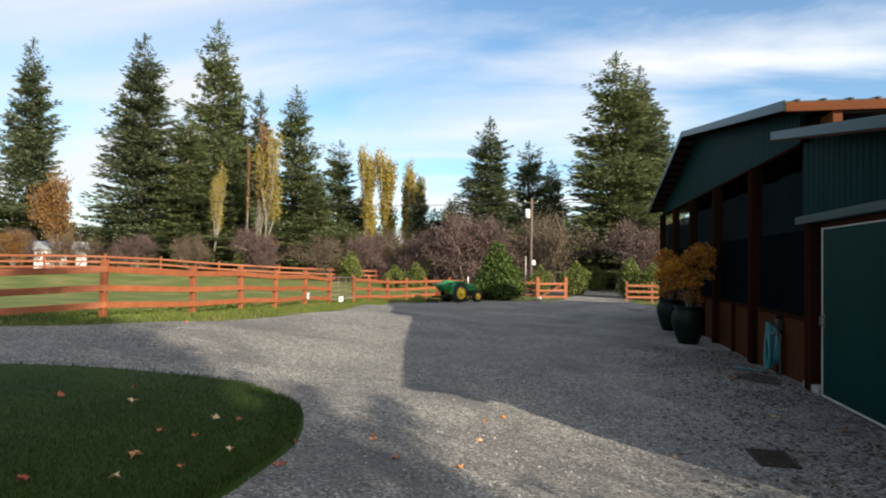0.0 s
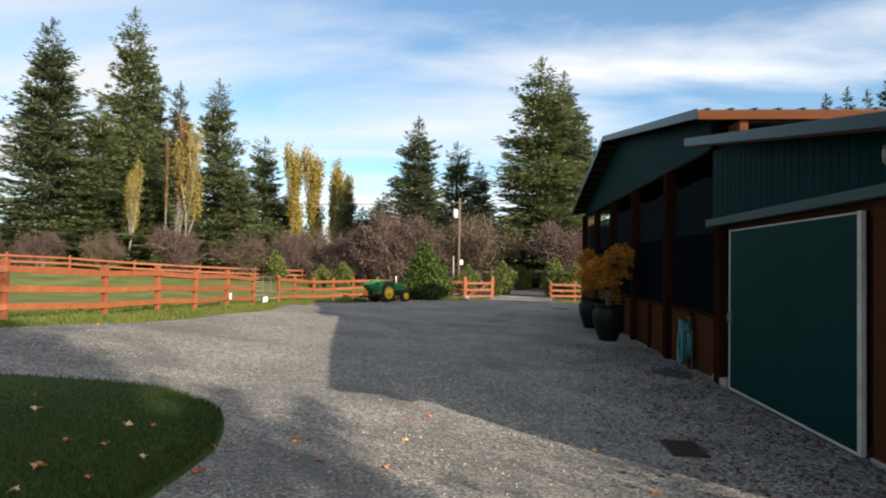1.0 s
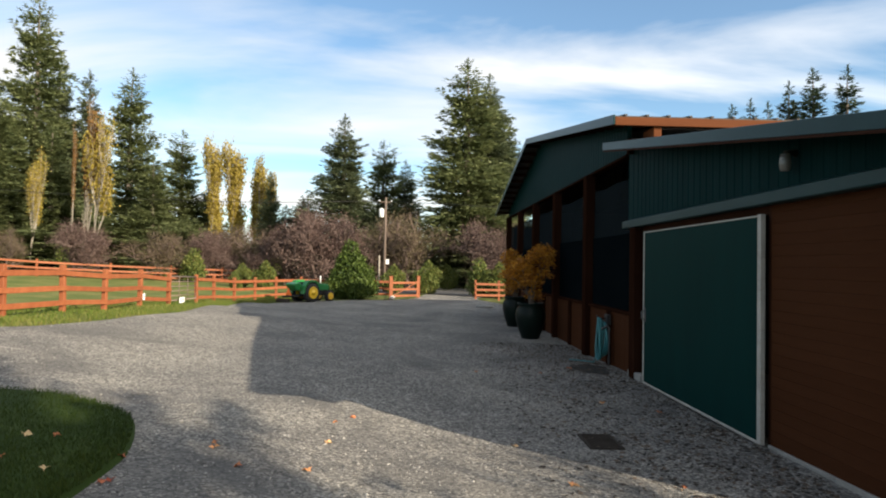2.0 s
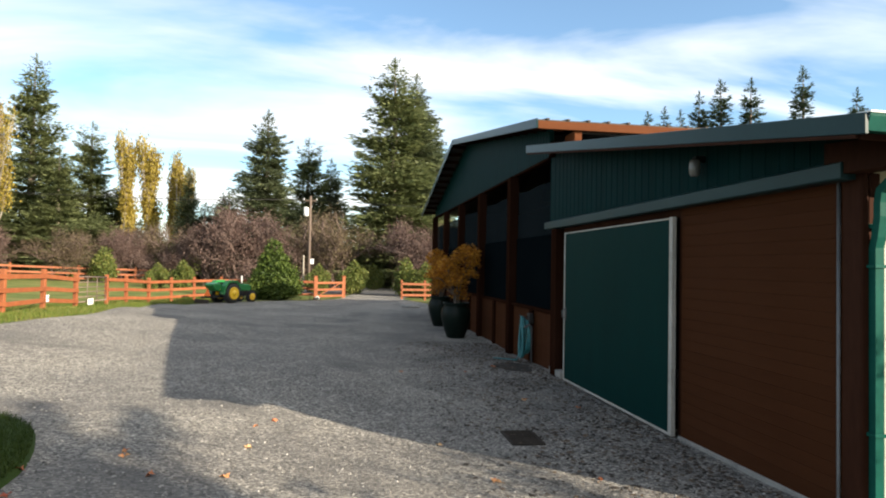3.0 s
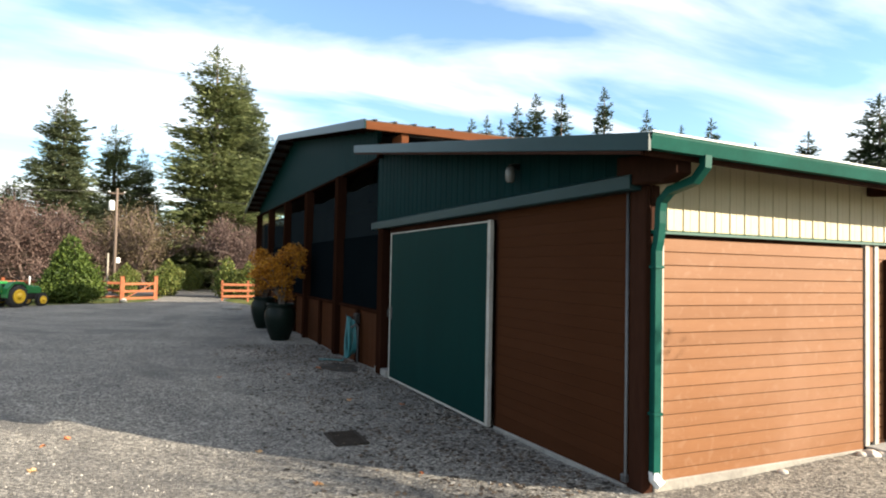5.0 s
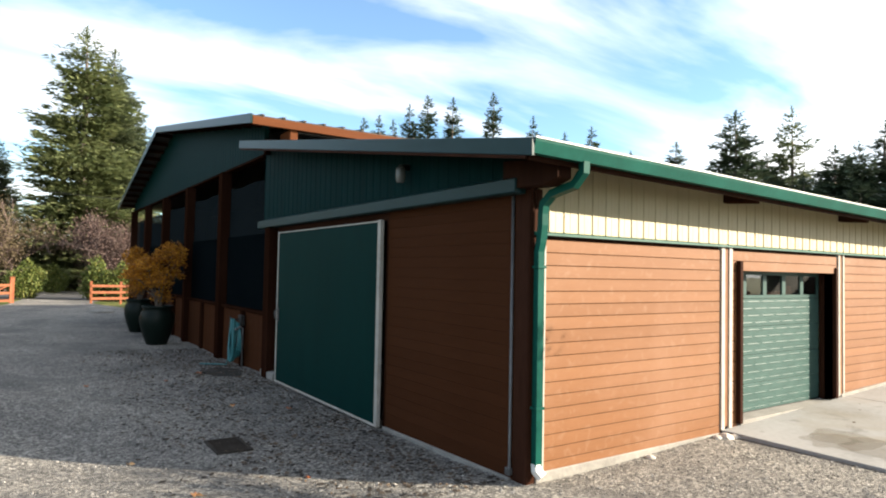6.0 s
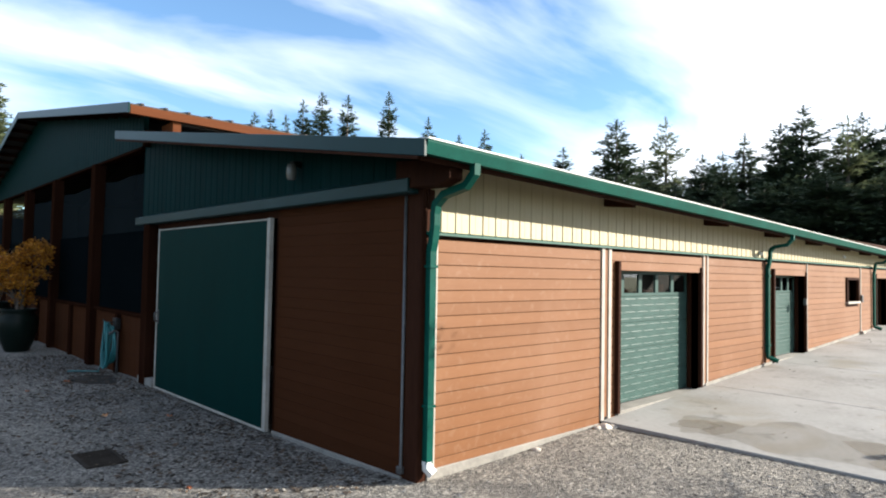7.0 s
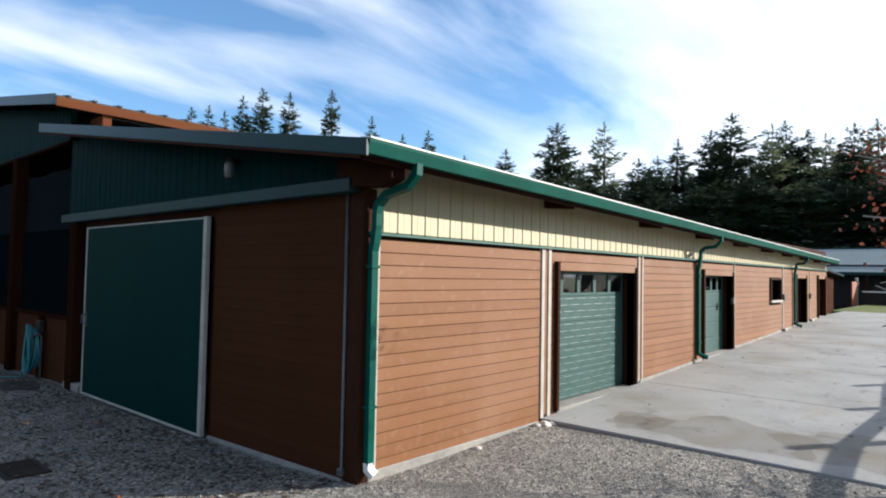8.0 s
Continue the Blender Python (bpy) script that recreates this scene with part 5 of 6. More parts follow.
# rust-leaved tree beside the apron
rust = broadleaf("red_maple_tree", 44, "spreading red-brown maple with pale twigs over the apron", "apron tree", PALE_BARK, RUST, height=4.6, depth=4, leaves=14, size=0.05, spread=0.6, up=0.12, trunk=0.1, cloud=0.1, first=0.46, kids=3, bare=0.5)
rust.matrix_basis = pose(3.9, -6.42, land(3.9, -6.42) - 0.05, 0, 0, 20) @ Matrix.Diagonal((1.1, 1.1, 1.03, 1))

# the first of each kind, at its own place
fir_a.matrix_basis = pose(-59.83, 68.54, land(-59.83, 68.54), 0, 0, 40) @ Matrix.Diagonal((1.45, 1.45, 1.03, 1))
fir_b.matrix_basis = pose(-54.25, 77.11, land(-54.25, 77.11), 0, 0, 10) @ Matrix.Diagonal((1.4, 1.4, 1.2, 1))
fir_c.matrix_basis = pose(-48.58, 79.09, land(-48.58, 79.09)) @ Matrix.Diagonal((1.2, 1.2, 0.95, 1))
fir_d.matrix_basis = pose(46.97, 75.97, land(46.97, 75.97)) @ Matrix.Diagonal((1.7, 1.7, 1.08, 1))
fir_e.matrix_basis = pose(62.34, 35.11, land(62.34, 35.11)) @ Matrix.Diagonal((1.6, 1.6, 0.93, 1))
fir_f.matrix_basis = pose(68.57, 31.97, land(68.57, 31.97)) @ Matrix.Diagonal((1.1, 1.1, 0.97, 1))
shade.matrix_basis = pose(11.50, -16.05, land(11.50, -16.05) - 0.1) @ Matrix.Diagonal((0.62, 0.62, 0.9, 1))
poplar.matrix_basis = pose(-30.8, 75.9, land(-30.8, 75.9)) @ Matrix.Diagonal((0.5, 0.5, 17.4 / 16, 1))
birch.matrix_basis = pose(-40.5, 66.5, land(-40.5, 66.5)) @ Matrix.Diagonal((0.6, 0.6, 0.97, 1))
amber.matrix_basis = pose(-55.4, 50.2, land(-55.4, 50.2)) @ Matrix.Diagonal((0.5, 0.5, 0.98, 1))
plum_a.matrix_basis = pose(-13.47, 52.20, land(-13.47, 52.20)) @ Matrix.Diagonal((1.2, 1.2, 1.2, 1))
plum_b.matrix_basis = pose(-5.55, 54.89, land(-5.55, 54.89)) @ Matrix.Diagonal((1.1, 1.1, 1.25, 1))
shrub.matrix_basis = pose(-6.68, 44.88, land(-6.68, 44.88))

# ---------------------------------------------------------------- fences
def post_mesh(h=1.34, w=0.14):
    bm = box(-w / 2, w / 2, -w / 2, w / 2, -0.5, h, 0)
    bmesh.ops.bevel(bm, geom=[e for e in bm.edges if all(v.co.z > h - 0.01 for v in e.verts)], offset=0.02, segments=1, affect="EDGES")
    bmesh.ops.bevel(bm, geom=[e for e in bm.edges if abs(e.verts[0].co.z - e.verts[1].co.z) > 0.5], offset=0.008, segments=1, affect="EDGES")
    me = bpy.data.meshes.new("post")
    bm.to_mesh(me); bm.free(); me.materials.append(FENCE)
    return me


POST = post_mesh()
rng = np.random.default_rng(5)


def rail_mesh(length, h=0.15, t=0.045):
    bm = box(-0.03, length + 0.03, -t / 2, t / 2, -h / 2, h / 2, 0.006)
    me = bpy.data.meshes.new("rail")
    bm.to_mesh(me); bm.free(); me.materials.append(FENCE)
    return me


def fence(label, pts, rails=(0.25, 0.66, 1.1), group="", post_h=1.0, gaps=(), side=-0.09):
    ob = thing("board_fence", label, "fence", group=group)
    for n, (x, y) in enumerate(pts):
        m = pose(x, y, land(x, y), rng.uniform(-1, 1), rng.uniform(-1, 1), rng.uniform(-6, 6)) @ Matrix.Diagonal((1, 1, post_h, 1))
        piece("post", POST, ob, m)
    for n, ((xa, ya), (xb, yb)) in enumerate(zip(pts, pts[1:])):
        if n in gaps:
            continue
        a, b = Vector((xa, ya, land(xa, ya))), Vector((xb, yb, land(xb, yb)))
        me = rail_mesh((b - a).length)
        for r in rails:
            z0, z1 = r + rng.uniform(-0.012, 0.012), r + rng.uniform(-0.012, 0.012)
            p, q = a + Vector((0, 0, z0)), b + Vector((0, 0, z1))
            d = (q - p).normalized()
            s = Vector((-d.y, d.x, 0)).normalized()
            up_ = d.cross(-s) * -1
            up_ = s.cross(d) * -1 if s.cross(d).z < 0 else s.cross(d)
            m = Matrix(((d.x, s.x, up_.x, p.x + s.x * side), (d.y, s.y, up_.y, p.y + s.y * side), (d.z, s.z, up_.z, p.z), (0, 0, 0, 1)))
            piece("rail", me, ob, m)
    return ob


NEAR_FENCE = [(-23.55, -1.76), (-21.28, 0.37), (-19.11, 2.70), (-17.15, 5.43), (-15.49, 8.15), (-15.18, 11.35), (-15.01, 13.76), (-14.95, 16.06), (-14.98, 18.76), (-15.07, 21.66), (-15.38, 25.85), (-15.32, 28.25), (-14.90, 30.46), (-14.31, 32.57), (-13.51, 34.49), (-12.31, 36.31), (-10.69, 37.63), (-8.66, 38.26), (-6.52, 38.48)]
fence("orange-stained three-board fence along the meadow", NEAR_FENCE, group="meadow fences", gaps=(9,))
fence("orange-stained board fence at the far side of the meadow", [(-46.35, 19.42), (-46.21, 23.92), (-46.07, 28.42), (-45.73, 32.93), (-44.90, 37.44), (-42.14, 40.68), (-38.27, 42.53), (-34.10, 44.59), (-30.14, 47.95), (-26.38, 51.00), (-22.82, 53.75), (-19.31, 56.31)], group="meadow fences")
fence("short orange-stained fence on the other side of the gateway", [(-0.74, 38.24), (0.90, 38.55), (3.20, 38.97), (5.60, 39.39), (8.09, 39.92)], rails=(0.3, 0.68, 1.06), group="gateway fences")

fence("orange-stained three-board fence along the concrete apron", [(4.75, -5.6), (7.25, -5.6), (9.75, -5.6), (12.25, -5.6), (14.75, -5.6), (17.25, -5.6)], group="apron fence")

# pipe gate in the meadow fence
ga, gb = Vector((-15.07, 21.66, land(-15.07, 21.66))), Vector((-15.38, 25.85, land(-15.38, 25.85)))
pg = thing("pipe_gate", "brown-grey steel pipe gate closed across the meadow fence", "gate")
run = (gb - ga).normalized()
a0, b0 = ga + run * 0.16, gb - run * 0.16
part("gate_frame", tube([a0 + Vector((0, 0, 0.2)), a0 + Vector((0, 0, 1.22)), b0 + Vector((0, 0, 1.22)), b0 + Vector((0, 0, 0.2)), a0 + Vector((0, 0, 0.2))], 0.03, 8), GATE_PIPE, pg)
for z in (0.4, 0.6, 0.8, 1.0):
    part("gate_bar", tube([a0 + Vector((0, 0, z)), b0 + Vector((0, 0, z))], 0.02, 6), GATE_PIPE, pg)
for k in (0.33, 0.66):
    c = a0 + (b0 - a0) * k
    part("gate_upright", tube([c + Vector((0, 0, 0.2)), c + Vector((0, 0, 1.22))], 0.018, 6), GATE_PIPE, pg)
# two white notice boards: plain panels
for x, y, z, w, h in ((-14.85, 18.81, 0.32, 0.16, 0.24), (-14.99, 22.96, 0.26, 0.55, 0.24)):
    sg = thing("notice_board", "small plain white notice board fixed on the fence", "sign", (x, y, land(x, y) + z), 0)
    part("panel", box(-0.012, 0.012, -w / 2, w / 2, -h / 2, h / 2, 0.004), WHITE_PAINT, sg)
    part("writing", box(0.012, 0.015, -w * 0.3, w * 0.3, -h * 0.1, h * 0.08), GALV, sg, "illegible grey bar of writing")

# wooden drive gate, swung open
wg = thing("wooden_gate", "open orange-stained wooden drive gate with diagonal brace", "gate", (-6.51, 37.38, land(-6.51, 37.38)), 40)
for x0, x1, z0, z1 in ((0, 2.3, 0.12, 0.26), (0, 2.3, 0.55, 0.69), (0, 2.3, 1.0, 1.14)):
    part("gate_rail", box(x0, x1, -0.025, 0.025, z0, z1, 0.006), FENCE, wg)
for x in (0.0, 2.22):
    part("stile", box(x, x + 0.12, -0.035, 0.035, 0.06, 1.25 if x < 1 else 1.2, 0.006), FENCE, wg)
part("brace", prism([(0.1, 0.2), (0.24, 0.2), (2.2, 1.05), (2.06, 1.05)], "y", -0.03, 0.03, 0.005), FENCE, wg)
for x, y in ((-6.53, 37.28), (-4.70, 39.40)):
    gp = thing("gate_post", "stout orange-stained gate post with pale cap", "post", (x, y, land(x, y)), 10, group="gate posts")
    part("post", box(-0.11, 0.11, -0.11, 0.11, -0.4, 1.5, 0.012), FENCE, gp)
    part("cap", box(-0.13, 0.13, -0.13, 0.13, 1.5, 1.54, 0.008), FENCE, gp)
rk = thing("gate_stone", "pale stone at the foot of the gate", "stone", (-6.41, 36.88, land(-6.41, 36.88)))
part("stone", lathe([(0.1, -0.05), (0.2, 0.05), (0.19, 0.14), (0.1, 0.22), (0.02, 0.24)], 9), STONE, rk)

# utility pole
px_, py_ = -7.52, 46.87
pole = thing("utility_pole", "weathered wooden utility pole with transformer and cable", "utility pole", (px_, py_, land(px_, py_)))
part("pole", tube([(0, 0, -0.5), (0, 0, 4), (0.02, 0, 7.8)], [0.13, 0.11, 0.08], 10), POLE_WOOD, pole)
part("transformer", lathe([(0.17, -0.35), (0.2, -0.3), (0.2, 0.3), (0.15, 0.36), (0.03, 0.4)], 14, m=pose(-0.32, 0.0, 6.5)), WHITE_PAINT, pole, "pale grey transformer can")
part("crossarm", box(-0.45, 0.45, -0.05, 0.05, 7.37, 7.46, 0.008), POLE_WOOD, pole)
part("meter_box", box(0.1, 0.36, -0.1, 0.1, 2.3, 2.7, 0.012), WHITE_PAINT, pole, "white meter box")
for x in (-0.5, 0.5):
    part("insulator", lathe([(0.03, 0), (0.05, 0.05), (0.03, 0.12)], 8, m=pose(x, 0, 7.47)), WHITE_PAINT, pole)
for x in (0.5, -0.5):
    part("cable", tube([(x, 0, 7.5), (x + 9 * (1 if x > 0 else -1), -0.3, 7.15), (x + 20 * (1 if x > 0 else -1), -0.6, 7.2), (x + 34 * (1 if x > 0 else -1), -1, 7.9)], 0.02, 4), BLACK_METAL, pole)
part("service_pipe", tube([(-0.4, -0.5, -0.3), (-0.4, -0.5, 3.0)], 0.06, 8), PALE_BARK, pole)

# ---------------------------------------------------------------- tractor


def wheel_parts(parent, x, y, r, w, name):
    tyre = part("wheel", lathe([(r * 0.62, -w / 2), (r * 0.9, -w / 2), (r, -w * 0.3), (r, w * 0.3), (r * 0.9, w / 2), (r * 0.62, w / 2)], 28, m=pose(x, y, r, 90, 0, 0)), RUBBER, parent, "black tyre with a yellow rim")
    for k in range(18):
        a = 20 * k
        part("lug", box(-0.03, 0.03, -w / 2, w / 2, r - 0.015, r + 0.022, 0.004), RUBBER, tyre).matrix_basis = pose(x, y, r) @ pose(0, 0, 0, 0, a, 0)
    for s in (-1, 1):
        part("rim", lathe([(r * 0.64, 0), (r * 0.6, 0.05), (r * 0.5, 0.025), (r * 0.2, 0.03), (r * 0.18, 0.09), (r * 0.05, 0.1)], 24, m=pose(x, y + s * (w / 2 + 0.004), r) @ pose(0, 0, 0, -90 * s, 0, 0)), TRACTOR_YELLOW, tyre, "yellow rim")


tractor = thing("tractor", "small green tractor with yellow wheels parked by the fence", "tractor", (-11.20, 31.52, land(-11.20, 31.52)), 54)
for s in (-1, 1):
    wheel_parts(tractor, 0.0, 0.52 * s, 0.55, 0.3, "rear")
    wheel_parts(tractor, 1.5, 0.48 * s, 0.32, 0.2, "front")
    part("fender", prism([(-0.68, 0.5), (-0.62, 0.95), (-0.3, 1.26), (0.25, 1.27), (0.55, 1.0), (0.48, 0.94), (0.2, 1.14), (-0.24, 1.14), (-0.52, 0.88), (-0.6, 0.48)], "y", 0.48 * s - 0.16, 0.48 * s + 0.16, 0.01), TRACTOR_GREEN, tractor, "green rounded rear fender")
part("chassis", box(-0.3, 1.6, -0.18, 0.18, 0.35, 0.7, 0.03), BLACK_METAL, tractor)
part("hood", prism([(0.55, 0.65), (1.75, 0.62), (1.78, 0.9), (1.65, 1.0), (0.55, 1.1)], "y", -0.22, 0.22, 0.05), TRACTOR_GREEN, tractor, "green engine hood")
part("grille", box(1.75, 1.79, -0.18, 0.18, 0.66, 0.92, 0.01), BLACK_METAL, tractor)
part("seat", prism([(-0.35, 0.8), (0.15, 0.78), (0.15, 0.88), (-0.25, 0.9), (-0.3, 1.14), (-0.38, 1.14)], "y", -0.22, 0.22, 0.03), BLACK_METAL, tractor, "black seat")
part("steering_wheel", tube([(0.45 + 0.05 * math.cos(a), 0.17 * math.sin(a), 1.3 + 0.16 * math.cos(a)) for a in [6.283 * i / 18 for i in range(19)]], 0.016, 6), BLACK_METAL, tractor)
part("steering_column", tube([(0.46, 0, 1.3), (0.62, 0, 1.05)], 0.025, 6), BLACK_METAL, tractor)
part("exhaust", tube([(1.35, 0.12, 1.05), (1.35, 0.12, 1.5)], 0.03, 8), WHITE_PAINT, tractor, "pale upright exhaust")
part("lamp", tube([(1.1, -0.2, 1.05), (1.1, -0.2, 1.36)], 0.02, 6), BLACK_METAL, tractor)
part("hitch", box(-1.1, -0.3, -0.3, 0.3, 0.32, 0.42, 0.02), BLACK_METAL, tractor)
hop = part("hopper", prism([(-0.95, 0.7), (-0.65, 0.66), (-0.55, 1.05), (-0.72, 1.14), (-1.18, 1.08), (-1.2, 0.98)], "y", -0.34, 0.34, 0.05), TRACTOR_GREEN, tractor, "green tilted hopper behind the seat")
part("rear_blade", prism([(-1.7, 0.06), (-1.62, 0.04), (-1.55, 0.15), (-1.6, 0.26), (-1.66, 0.26)], "y", -0.5, 0.5, 0.008), GRATE_IRON, tractor, "dark scraper blade")
part("blade_arm", box(-1.65, -0.9, -0.06, 0.06, 0.3, 0.4, 0.01), BLACK_METAL, tractor)
part("slow_sign", prism([(-0.26, 0.0), (0.26, 0.0), (0.0, 0.42)], "x", -1.3, -1.28, 0.004), ORANGE, tractor, "orange warning triangle").location = (0, -0.05, 0.42)

# ---------------------------------------------------------------- pots, hose, grate


def pot_with_maple(x, y, seed, scale, label, turn):
    pot = thing("glazed_pot", "tall dark glazed plant pot on the gravel", "plant pot", (x, y, land(x, y) + 0.02), group="pots by the arena")
    part("pot_body", lathe([(0.3 * scale, 0), (0.34 * scale, 0.03), (0.46 * scale, 0.3), (0.56 * scale, 0.62), (0.575 * scale, 0.8), (0.53 * scale, 0.96), (0.45 * scale, 1.06), (0.5 * scale, 1.1), (0.52 * scale, 1.16), (0.46 * scale, 1.16), (0.42 * scale, 1.08), (0.4 * scale, 1.0)], 32), GLAZE, pot)
    part("soil", lathe([(0.39 * scale, 1.02), (0.2 * scale, 1.05), (0.01, 1.06)], 20), SOIL, pot)
    g = np.random.default_rng(seed)
    t = thing("potted_maple", label, "tree", (x, y, land(x, y) + 1.04), turn, group="potted maples")
    V, F, LV, LF = [], [], [], []
    pads = [(0.33, -0.05, 1.85, 0.4, 0.26), (0.02, 0.1, 1.62, 0.34, 0.2), (-0.3, 0.0, 1.42, 0.4, 0.2), (-0.68, -0.1, 1.12, 0.3, 0.17), (-0.52, 0.12, 0.82, 0.32, 0.2),
            (0.0, -0.25, 0.95, 0.36, 0.24), (0.34, 0.05, 1.2, 0.32, 0.22), (0.12, 0.1, 0.5, 0.28, 0.28), (-0.2, 0.25, 1.1, 0.36, 0.22), (0.5, -0.1, 1.55, 0.24, 0.16)]
    for px, py, pz, rx, rz in pads:
        a = np.array([g.normal(0, 0.04), g.normal(0, 0.04), -0.05])
        m = np.array([px * 0.35, py * 0.35, pz * 0.55]) + g.normal(0, 0.04, 3)
        e = np.array([px, py, pz - rz * 0.3])
        twig_bar(a, m, 0.032, 0.02, V, F)
        twig_bar(m, e, 0.02, 0.008, V, F)
        for _ in range(9):
            d = np.array([g.normal(0, rx * 0.6), g.normal(0, rx * 0.6), g.normal(0, rz * 0.5)])
            twig_bar(m + (e - m) * g.uniform(0.5, 1), e + d, 0.007, 0.003, V, F)
        for _ in range(int(4200 * rx * rx)):
            d = g.normal(0, 1, 3)
            d *= g.random() ** 0.4 / np.linalg.norm(d)
            edge = math.hypot(d[0], d[1])
            p = np.array([px + d[0] * rx * 1.15, py + d[1] * rx * 1.15, pz + d[2] * rz - 0.16 * edge * edge])
            sprays(g, p + g.normal(0, 0.03, 3), 0.085 * g.uniform(0.6, 1.3), LV, LF, flat=0.3, up=-0.6)
    soup("limb_structure", V, F, BARK, t)
    soup("leaves", LV, LF, MAPLE, t)
    t.scale = (scale * 1.2, scale * 1.2, scale * 1.16)
    return pot


pot_with_maple(-0.98, 15.4, 4, 0.86, "potted orange-gold Japanese maple with fine leaves", -10)
pot_with_maple(-0.9, 19.4, 9, 0.82, "potted amber Japanese maple with fine leaves", 120)
st = thing("flat_stone", "low flat grey stone on the gravel", "stone", (-0.92, 30.43, land(-0.92, 30.43)))
part("stone", lathe([(0.5, -0.03), (0.55, 0.06), (0.45, 0.14), (0.2, 0.17), (0.02, 0.17)], 11), FOOTING, st)

hy = 9.95
hose = thing("garden_hose", "teal garden hose coiled on a standpipe by the wall", "hose", (-0.24, hy, land(-0.24, hy) + 0.02))
rg = np.random.default_rng(3)
for k in range(7):
    w = 0.13 + 0.012 * k
    yo, xo = rg.uniform(-0.04, 0.04), -0.02 + 0.028 * k - 0.07
    pts = [(xo + 0.02 * math.sin(2 * a + k), yo + w * math.sin(a) * (1 + 0.15 * math.cos(a)), 0.62 + rg.uniform(-0.01, 0.01) + (0.5 - 0.018 * k) * math.cos(a)) for a in [6.283 * i / 26 for i in range(27)]]
    part("coil", tube(pts, 0.024, 6), HOSE, hose)
part("hose_end", tube([(-0.02, 0.05, 0.5), (-0.1, 0.12, 0.2), (-0.12, 0.2, 0.03), (-0.3, 0.5, 0.015), (-0.6, 0.7, 0.015)], 0.016, 6), HOSE, hose)
part("standpipe", tube([(0.12, -0.22, -0.2), (0.12, -0.22, 0.9), (0.05, -0.22, 0.95), (0.0, -0.22, 0.9)], 0.025, 8), GALV, hose, "metal standpipe with tap")
part("hook", tube([(0.2, 0, 1.12), (0.0, 0, 1.1), (-0.1, 0, 1.12), (-0.12, 0, 1.18)], 0.014, 6), BLACK_METAL, hose)
part("reel_bracket", box(0.1, 0.2, -0.12, 0.12, 0.95, 1.2, 0.01), BLACK_METAL, hose)
part("tap", tube([(0.0, -0.22, 0.9), (-0.06, -0.22, 0.88)], 0.03, 8), GALV, hose)

gr = thing("drain_grate", "rusty iron drain grate set in the gravel", "drain grate", (-2.24, 3.1, land(-2.24, 3.1) + 0.022))
for a, b, c, d in ((-0.22, 0.22, -0.33, -0.29), (-0.22, 0.22, 0.29, 0.33), (-0.22, -0.18, -0.29, 0.29), (0.18, 0.22, -0.29, 0.29)):
    part("frame_bar", box(a, b, c, d, -0.03, 0.02, 0.004), GRATE_IRON, gr)
for k in range(13):
    y = -0.27 + 0.045 * k
    part("bar", box(-0.18, 0.18, y - 0.011, y + 0.011, -0.02, 0.012, 0.003), GRATE_IRON, gr)
part("sump", box(-0.18, 0.18, -0.29, 0.29, -0.05, -0.012), DARK, gr)

for n, (x, y, r) in enumerate([(3.42, -0.16, 0.11), (3.55, -0.2, 0.08), (3.3, -0.12, 0.07), (1.9, -0.12, 0.06)]):
    s = thing("corner_stone", "small pale stone against the foot of the wall", "stone", (x, y, land(x, y) + 0.02), 50 * n, group="stones at the wall")
    bm = bmesh.new()
    bmesh.ops.create_icosphere(bm, subdivisions=2, radius=r)
    for v in bm.verts:
        v.co = v.co * (1 + 0.25 * noise.noise(v.co * 9 + Vector((n, 0, 0))))
        v.co.z *= 0.62
    part("stone", bm, STONE, s)

# damp gravel below the tap
DAMP = material("damp_gravel", ((0.02, 0.019, 0.017), (0.04, 0.038, 0.034), (0.075, 0.07, 0.064)), rough=0.85, scale=3, fine=40, bump=0.8, spec=0.1)
V, F = [], []
for i in range(36):
    a = 6.283 * i / 36
    k = 1 + 0.3 * noise.noise((math.cos(a) * 1.5, math.sin(a) * 1.5, 3.0))
    x, y = -0.72 + 0.42 * k * math.cos(a), 9.2 + 0.7 * k * math.sin(a)
    V.append((x, y, land(x, y) + 0.027))
V.append((-0.72, 9.2, land(-0.72, 9.2) + 0.03))
F = [(i, (i + 1) % 36, 36) for i in range(36)]
tagged(soup("damp_patch", V, F, DAMP), "dark damp patch of gravel below the tap", "gravel", kind="structure")

# mud washed over the edge of the slab
MUD = material("dried_mud_film", ((0.13, 0.1, 0.055), (0.2, 0.16, 0.1)), rough=0.9, scale=1.5, fine=20, bump=0.1, sheer=0.8)
for cx, cy, rx, ry, seed in ((4.35, -1.2, 0.5, 0.42, 1.0), (4.5, -2.4, 0.75, 1.1, 2.0), (4.7, -4.1, 0.8, 1.2, 3.0), (4.3, -1.1, 0.25, 0.3, 4.0)):
    V = [(cx, cy, 0)]
    for k in range(40):
        a = 6.283 * k / 40
        r = 1 + 0.45 * noise.noise((1.8 * math.cos(a), 1.8 * math.sin(a), seed)) + 0.15 * noise.noise((7 * math.cos(a), 7 * math.sin(a), seed))
        V.append((max(3.58, cx + rx * r * math.cos(a)), cy + ry * r * math.sin(a), 0))
    V = [(x, y, slab_z(x) + 0.003 * y + 0.004 + 0.001 * seed) for x, y, z in V]
    part("mud_film", bmesh.new(), MUD, apron, "thin brown film of dried mud").data.from_pydata(V, [], [(0, k, k % 40 + 1) for k in range(1, 41)])

